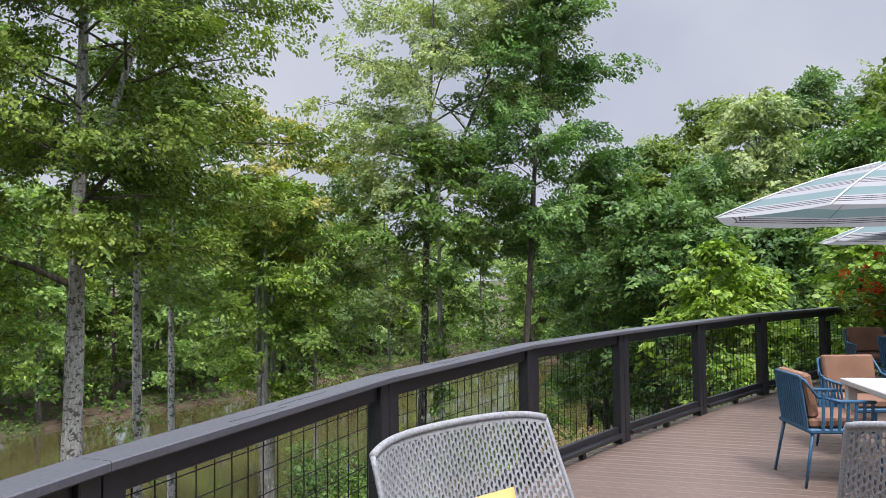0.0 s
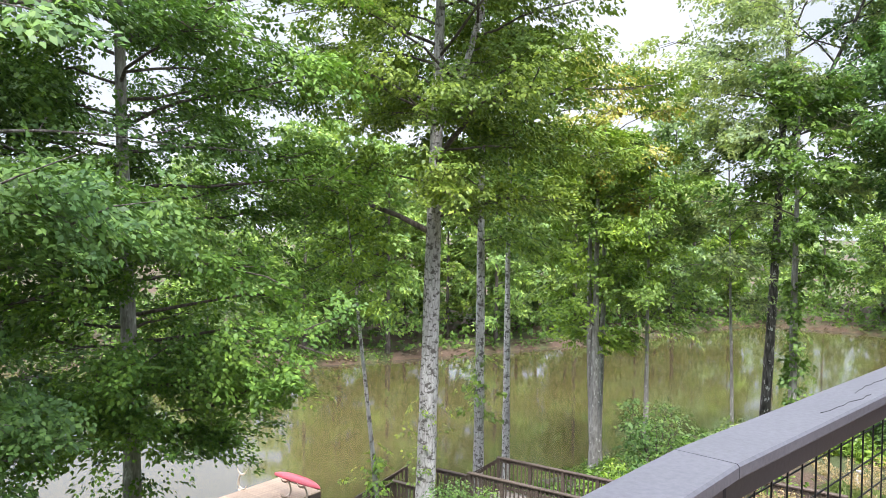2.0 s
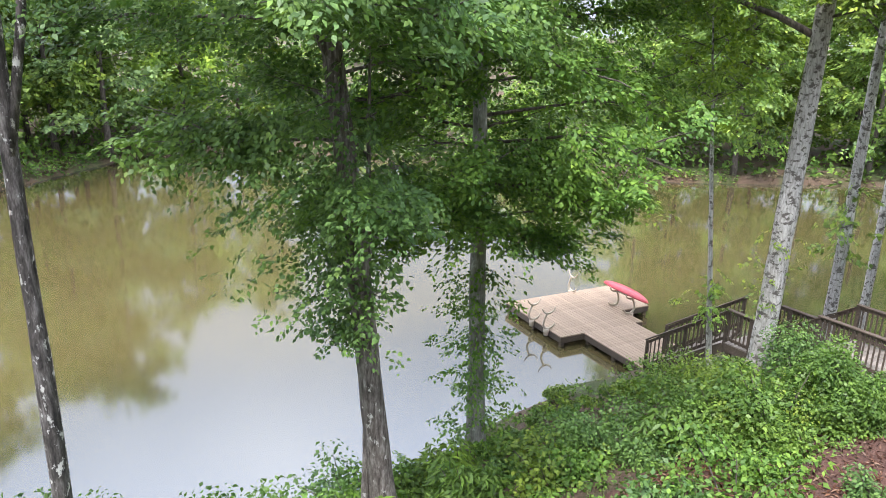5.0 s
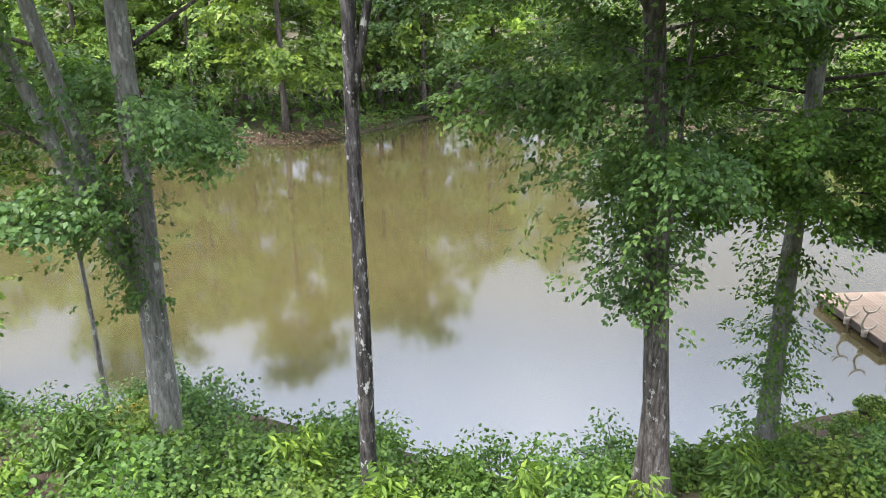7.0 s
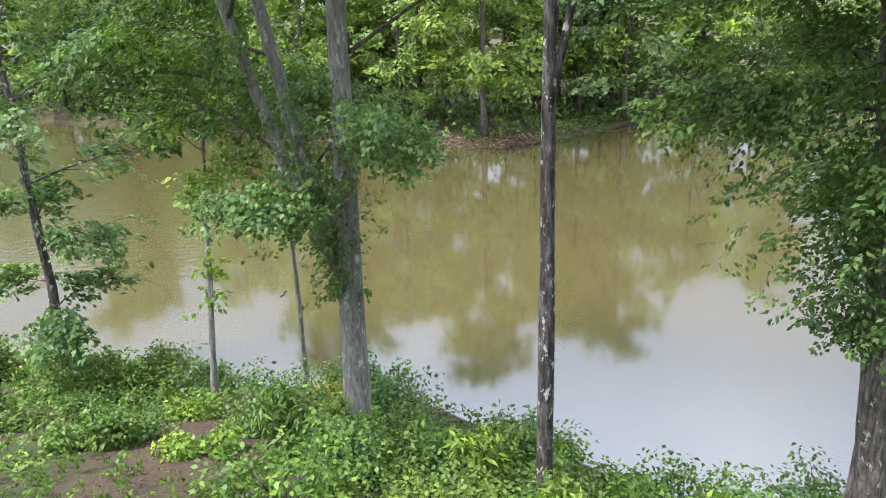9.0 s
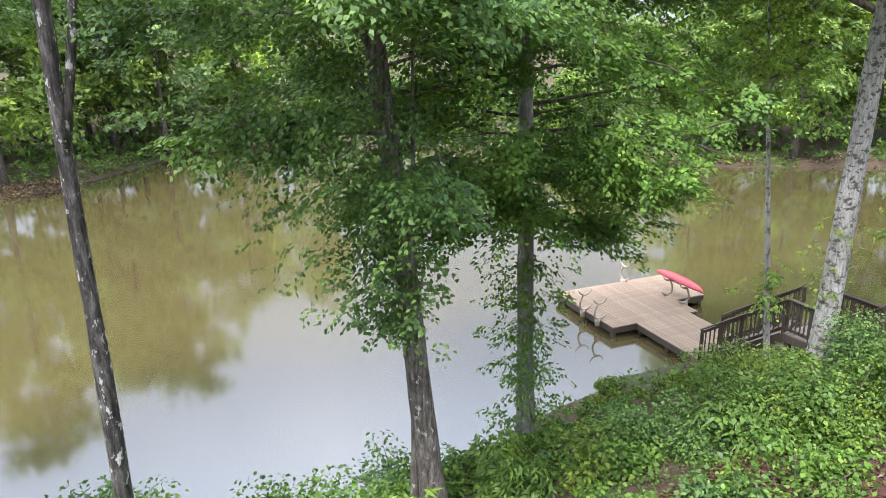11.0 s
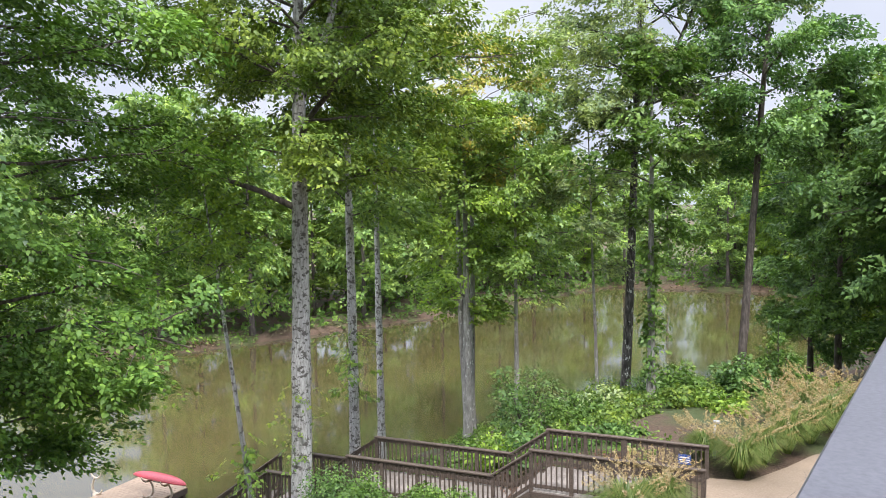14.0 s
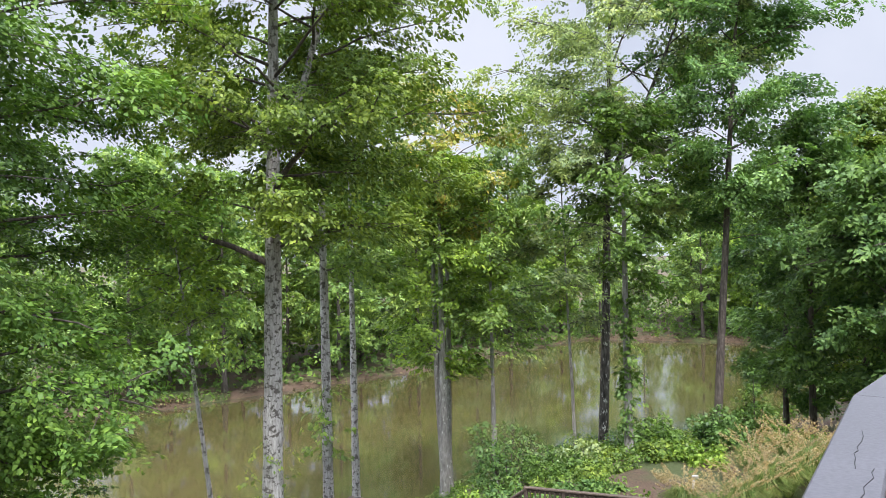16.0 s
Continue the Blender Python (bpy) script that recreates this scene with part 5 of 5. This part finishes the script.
# brush between the walkway and the far end of the bank
for k in range(34):
    r2 = np.random.default_rng(900 + k)
    while True:
        x, y = r2.uniform(-8.5, 4.5), r2.uniform(20.6, 36)
        if from_shore(x, y)[0] > 0.3 and not (x > -1.2 and y < 24) and (x > -5.0 or y < 21.6):
            break
    w = r2.uniform(1.4, 2.6)
    shrub("shrub", "leafy shrub between the walkway and the shore", 900 + k, x, y, w, w * r2.uniform(0.22, 0.4), [M_LEAF, M_LEAF_BRIGHT, M_LEAF_DARK, M_LEAF_OLIVE][k % 4], 1400, 0.15, "brush on the bank")
for k, (x, y, w, h) in enumerate([(-6.4, 27.2, 2.9, 3.2), (-1.0, 27.0, 1.8, 1.3), (0.9, 27.2, 1.8, 1.5), (2.2, 28.4, 1.9, 2.8), (-3.6, 26.6, 1.6, 1.0)]):
    shrub("tall_shrub", "tall bushy shrub between the walkway and the shore", 950 + k, x, y, w, h, [M_LEAF_DARK, M_LEAF, M_LEAF_DARK, M_LEAF, M_LEAF_BLUE][k], 2600, 0.15, "brush on the bank", 12)
# low dark shrubs along the path, and the vine mound below the walkway
for k, (x, y, w) in enumerate([(-3.5, 14.5, 1.1), (-3.0, 15.3, 1.0), (-3.9, 13.3, 1.1), (-4.4, 12.3, 1.2), (-4.1, 14.5, 1.0), (-4.8, 13.2, 1.1), (-4.9, 11.3, 1.3), (-3.7, 15.6, 0.9), (-5.4, 12.0, 1.0)]):
    shrub("low_shrub", "low dark green shrub beside the concrete path", 960 + k, x, y, w, 0.62, M_LEAF_DARK, 1500, 0.075, "low shrubs by the path")
for k, (x, y, w) in enumerate([(-7.4, 15.7, 2.6), (-8.6, 14.6, 3.0), (-8.8, 16.3, 2.6), (-7.6, 13.9, 2.4), (-9.6, 13.4, 2.8), (-10.6, 15.0, 2.8), (-10.2, 11.8, 2.6), (-6.7, 15.9, 1.8), (-6.6, 14.6, 1.7)]):
    shrub("vine_mound", "mound of vines with yellow-green leaves over the bank", 980 + k, x, y, w, (1.7, 1.3, 1.75, 1.0, 1.35, 1.5, 1.2, 1.5, 0.95)[k], [M_LEAF, M_LEAF_OLIVE, M_LEAF_DARK, M_LEAF][k % 4], 9000, 0.082, "vine mounds on the bank", 9)
for k, (x, y, w) in enumerate([(-11.6, 13.0, 2.0), (-12.4, 14.4, 2.2), (-11.6, 15.6, 2.0), (-12.9, 12.6, 1.9), (-13.0, 15.9, 1.8), (-11.4, 11.4, 1.9), (-12.4, 11.2, 1.6), (-13.8, 14.0, 1.6), (-12.0, 16.6, 1.6)]):
    shrub("creeper_patch", "low creeping vines covering the bank soil", 1070 + k, x, y, w, 0.34, [M_LEAF, M_LEAF_OLIVE, M_LEAF_BRIGHT][k % 3], 2600, 0.09, "vine mounds on the bank", 12)
for k, (x, y, w) in enumerate([(-14.5, -4.2, 1.2), (-15.5, -6.0, 1.3), (-13.5, -6.5, 1.4), (-16.2, -7.5, 1.3), (-14.6, -8.2, 1.5), (-12.8, -4.6, 1.4), (-17.3, -3.2, 1.0)]):
    shrub("low_shrub", "small green shrub on the leafy bank", 1010 + k, x, y, w, 0.55, [M_LEAF, M_LEAF_BRIGHT, M_LEAF_DARK, M_LEAF, M_LEAF, M_LEAF_BRIGHT, M_LEAF_YELLOW][k], 1300, 0.11, "small shrubs on the bank")
for k, (x, y, w, h) in enumerate([(-11.6, 4.6, 1.6, 1.5), (-12.6, 3.2, 1.5, 1.3), (-13.4, 0.3, 1.7, 1.5), (-11.2, 8.6, 1.5, 1.3), (-12.4, 9.2, 1.4, 1.2), (-13.8, -3.2, 1.5, 1.3), (-11.0, 1.6, 1.6, 1.4), (-9.2, 12.4, 1.5, 1.4), (-10.6, 6.0, 1.6, 1.4)]):
    shrub("sumac_shrub", "leggy shrub with long drooping bright green leaflets", 1040 + k, x, y, w, h, [M_LEAF_BRIGHT, M_LEAF][k % 2], 1500, 0.24, "sumac on the bank", 10, 0.26, 0.55)
# low plants and litter on the near bank
bx, by = rng.uniform(-20, 2, 17000), rng.uniform(-18, 36, 17000)
bs = np.concatenate([from_shore(bx[i:i + 2000], by[i:i + 2000]) for i in range(0, 17000, 2000)])
bu, bv = (bx + 4.6) * -0.996 + (by - 17.6) * 0.09, (bx + 4.6) * 0.09 + (by - 17.6) * 0.996
ok = (bs > 0.1) & (bs < 12) & ~((bx > -6.8) & (by > 9) & (by < 19.6)) & ~((bu > -4.5) & (bu < 9.8) & (bv > -0.6) & (bv < 2.2))
bx, by = bx[ok], by[ok]
patch = np.array([noise.noise((x * 0.35, y * 0.35, 11.0)) for x, y in zip(bx, by)])
keep = patch > np.where(by < 2, -0.3, -0.12)
bx, by = bx[keep], by[keep]
c = np.stack([bx, by, ground_at(bx, by) + rng.uniform(0.05, 0.38, len(bx))], 1)
tagged(new("ground_cover", quads_mesh("ground_cover", fans(rng, c, rng.normal(0, 1, c.shape), 0.17, 9, 0.10, 0.8, 0.2), M_LEAF)), "low green plants covering the near bank", "ground cover", kind="stuff")


# ---------------------------------------------------------------- deck furniture
def wicker_chair(m, group="wicker lounge chairs"):
    """A tub lounge chair woven of flat wicker with open meshes, on a slim frame; faces -y."""
    c = thing("wicker_chair", "pale grey open-weave wicker lounge chair", "chair", m, group)
    nu, nv = 106, 60
    rows = []
    for j in range(nv + 1):
        t = j / nv
        row = []
        for i in range(nu + 1):
            s = i / nu * 2 - 1
            wide = 0.55 + 0.02 * (1 - t)
            bow = abs(s) ** 2.2
            x = wide * s * (1 - 0.04 * bow) + 0.0024 * math.sin((j + 2 * (i // 2)) * math.pi / 2)
            y = 0.30 + 0.13 * t - (0.13 + 0.12 * (1 - t)) * bow
            top = 0.95 - 0.03 * abs(s) ** 6
            z = 0.30 + (top - 0.30) * t
            row.append((x, y, z))
        rows.append(row)
    w = Build()
    for r in rows:
        w.v += r
    for j in range(nv):
        for i in range(nu):
            hole = i % 2 == 1 and (j + 2 * ((i // 2) % 2)) % 4 != 0 and 1 < j < nv - 3
            if not hole:
                a = j * (nu + 1) + i
                w.f.append([a, a + 1, a + nu + 2, a + nu + 1])
    back = part("backrest", w, M_WICKER, c, "open-weave wicker back")
    thick = back.modifiers.new("thickness", "SOLIDIFY")
    thick.thickness, thick.offset = 0.008, 0.0
    part("rim", Build().tube([rows[-1][i] for i in range(0, nu + 1, 2)], [0.017] * (nu // 2 + 1), 8), M_WICKER, c, smooth=True)
    for i in (0, nu):
        part("side_rim", Build().tube([rows[j][i] for j in range(0, nv + 1, 4)], [0.012] * (nv // 4 + 1), 8), M_WICKER, c, smooth=True)
    part("seat", Build().box(pose(0, 0.0, 0.30), 0.88, 0.72, 0.07, 0.03), M_WICKER, c)
    part("seat_cushion", Build().box(pose(0, -0.02, 0.365), 0.82, 0.66, 0.06, 0.025), M_WICKER, c)
    for x, y in ((-0.36, -0.3), (0.36, -0.3), (-0.34, 0.3), (0.34, 0.3)):
        part("leg", Build().tube([(x, y, 0.28), (x * 1.08, y * 1.08, 0)], [0.016, 0.012], 8), M_RAIL, c, smooth=True)
    return c


def cushion(name, label, m, w, d, t, material):
    """A stuffed cushion with pinched corners."""
    n = 14
    rows_t, rows_b = [], []
    for j in range(n + 1):
        for side, rows in ((1, rows_t), (-1, rows_b)):
            row = []
            for i in range(n + 1):
                s, q = i / n * 2 - 1, j / n * 2 - 1
                puff = ((1 - s ** 4) * (1 - q ** 4)) ** 0.5
                pinch = 1 - 0.07 * (1 - abs(s * q))
                row.append((s * w / 2 * pinch, q * d / 2 * pinch, side * t / 2 * puff))
            rows.append(row)
    ob = thing(name, label, "cushion", m)
    part("cover", Build().sheet(rows_t).sheet([r[::-1] for r in rows_b]), material, ob, smooth=True)


def rope_chair(m, tilt=0.0):
    """A dining armchair of blue tube and upright straps with tan cushions; faces -y."""
    c = thing("blue_armchair", "blue strap-back armchair with tan cushions", "chair", m, "blue chairs round the tables")
    for x, y, x2, y2 in ((-0.24, 0.22, -0.27, 0.30), (0.24, 0.22, 0.27, 0.30), (-0.25, -0.24, -0.27, -0.28), (0.25, -0.24, 0.27, -0.28)):
        part("leg", Build().tube([(x, y, 0.44), (x2, y2, 0)], [0.014, 0.010], 8), M_BLUE, c, smooth=True)
    part("seat_frame", Build().box(pose(0, 0, 0.42), 0.54, 0.52, 0.035, 0.012), M_BLUE, c)
    hoop = [(-0.29, -0.22, 0.64), (-0.295, 0.05, 0.65), (-0.28, 0.2, 0.68), (-0.25, 0.28, 0.80), (-0.2, 0.30, 0.82), (0.2, 0.30, 0.82), (0.25, 0.28, 0.80), (0.28, 0.2, 0.68), (0.295, 0.05, 0.65), (0.29, -0.22, 0.64)]
    part("arm_rail", Build().tube(hoop, [0.013] * len(hoop), 8), M_BLUE, c, smooth=True)
    for k in range(12):
        x = -0.22 + 0.44 * k / 11
        part("strap", Build().beam((x * 0.98, 0.25, 0.42), (x, 0.30, 0.81), 0.026, 0.012, 0.003, (0, 1, 0)), M_BLUE, c)
    for side in (-1, 1):
        for k in range(7):
            y = -0.20 + 0.36 * k / 6
            part("strap", Build().beam((side * 0.265, y, 0.42), (side * 0.292, y, 0.645 + 0.03 * max(0, k - 4)), 0.024, 0.010, 0.003, (1, 0, 0)), M_BLUE, c)
    part("seat_cushion", Build().box(pose(0, 0, 0.475), 0.48, 0.48, 0.07, 0.03), M_TAN, c, "tan seat cushion")
    part("back_cushion", Build().box(pose(0, 0.225, 0.68, -10), 0.46, 0.07, 0.33, 0.03), M_TAN, c, "tan back cushion")


def patio_table(m, lx, ly):
    t = thing("patio_table", "white painted outdoor dining table", "table", m)
    part("tabletop", Build().box(pose(0, 0, 0.728), lx, ly, 0.045, 0.006), M_WHITE, t)
    part("apron", Build().box(pose(0, ly / 2 - 0.06, 0.67), lx - 0.14, 0.025, 0.07).box(pose(0, -ly / 2 + 0.06, 0.67), lx - 0.14, 0.025, 0.07), M_WHITE, t)
    for sx, sy in itertools.product((-1, 1), repeat=2):
        part("leg", Build().box(pose(sx * (lx / 2 - 0.06), sy * (ly / 2 - 0.06), 0.353), 0.07, 0.07, 0.705, 0.006), M_WHITE, t)


def umbrella(m, reach, hem, rise, label):
    """An eight-sided market umbrella: cloth panels sagging a little between ribs, pole and base."""
    u = thing("patio_umbrella", label, "umbrella", m, "umbrellas on the deck")
    cloth = Build()
    rings, per = 8, 6
    for k in range(8):
        a0, a1 = math.pi / 4 * k, math.pi / 4 * (k + 1)
        rows = []
        for j in range(rings + 1):
            q = j / rings
            row = []
            for i in range(per + 1):
                s = i / per
                x = (1 - s) * math.cos(a0) + s * math.cos(a1)
                y = (1 - s) * math.sin(a0) + s * math.sin(a1)
                z = rise * (1 - q) * (0.85 + 0.3 * q) - 0.025 * 4 * s * (1 - s) * q
                row.append((reach * q * x, reach * q * y, z))
            rows.append(row)
        cloth.sheet(rows)
    canopy = part("canopy", cloth, M_STRIPES, u, "aqua, white and black striped canopy", at=pose(0, 0, hem))
    for k in range(8):
        a = math.pi / 4 * k
        part("rib", Build().tube([(reach * q * math.cos(a) * 1.01, reach * q * math.sin(a) * 1.01, rise * (1 - q) * (0.85 + 0.3 * q) + 0.006) for q in np.linspace(0.12, 1.0, 7)], [0.009] * 7, 6), M_SIGN_WHITE, canopy, "white seam over a rib", True)
    part("pole", Build().tube([(0, 0, 0.06), (0, 0, hem + rise * 0.85)], [0.024, 0.022], 12), M_STEEL, u, smooth=True)
    part("base", Build().tube([(0, 0, 0), (0, 0, 0.05), (0, 0, 0.08)], [0.28, 0.28, 0.05], 24), M_POT, u)


def planter(m):
    p = thing("flower_planter", "dark planter overflowing with red and orange flowers", "planter", m)
    part("pot", Build().tube([(0, 0, 0), (0, 0, 0.02), (0, 0, 0.5), (0, 0, 0.54), (0, 0, 0.54)], [0.2, 0.22, 0.3, 0.31, 0.26], 20), M_POT, p, smooth=True)
    rp = np.random.default_rng(77)
    c = rp.normal(0, 1, (220, 3)) * (0.36, 0.36, 0.3) + (0, 0, 1.0)
    part("foliage", quads_mesh("foliage", leaves(rp, c, 0.08, 12, 0.12), M_LEAF_BRIGHT), M_LEAF_BRIGHT, p)
    c = rp.normal(0, 1, (60, 3)) * (0.38, 0.38, 0.28) + (0, 0, 1.2)
    part("blossom", quads_mesh("blossom", leaves(rp, c, 0.035, 12, 0.07, 1.0, 0.0, 0.9), M_FLOWER), M_FLOWER, p, "red and orange blossom")


wicker_chair(pose(0.089, 2.992, 0, 0, 0, 46.9))
cushion("throw_cushion", "mustard-yellow throw cushion on a wicker chair", pose(-0.06, 2.90, 0.54, 62, 0, 34), 0.42, 0.42, 0.15, M_YELLOW)
wicker_chair(pose(2.15, 3.55, 0, 0, 0, 165))
patio_table(pose(3.22, 5.12, 0, 0, 0, -4), 1.0, 1.95)
rope_chair(pose(2.58, 5.9, 0, 0, 0, 92))
rope_chair(pose(3.25, 6.72, 0, 0, 0, 2))
rope_chair(pose(5.05, 10.1, 0, 0, 0, -5))
rope_chair(pose(4.95, 8.95, 0, 0, 0, 95))
patio_table(pose(5.6, 9.3, 0, 0, 0, -30), 1.0, 1.4)
umbrella(pose(5.12, 9.35, 0), 2.3, 2.31, 0.85, "striped market umbrella open over a deck table")
umbrella(pose(6.9, 12.0, 0, 0, 0, 10), 1.55, 2.1, 0.62, "second striped market umbrella farther along the deck")
planter(pose(5.95, 10.95, 0))

# deck boards, butted end to end across the floor
deck_dir = Vector((0.973, -0.23))
deck_side = Vector((0.23, 0.973))
board_w = 0.14
ang = math.degrees(math.atan2(deck_dir.y, deck_dir.x))
k0 = -70
for k in range(k0, 110):
    o = k * board_w
    t0 = t1 = None
    t = -8.0
    while t < 12:
        p = deck_dir * t + deck_side * o
        inside = deck_inside(p.x, p.y) > -0.07 and p.x < 9.4 and -8.9 < p.y
        if inside and t0 is None:
            t0 = t
        if t0 is not None and inside:
            t1 = t
        t += 0.02
    if t0 is None or t1 - t0 < 0.3:
        continue
    mid = deck_dir * ((t0 + t1) / 2) + deck_side * o
    part("plank", Build().box(pose(0, 0, 0), t1 - t0, board_w - 0.008, 0.028, 0.003), M_DECK, deck, at=pose(mid.x, mid.y, -0.014, 0, 0, ang))
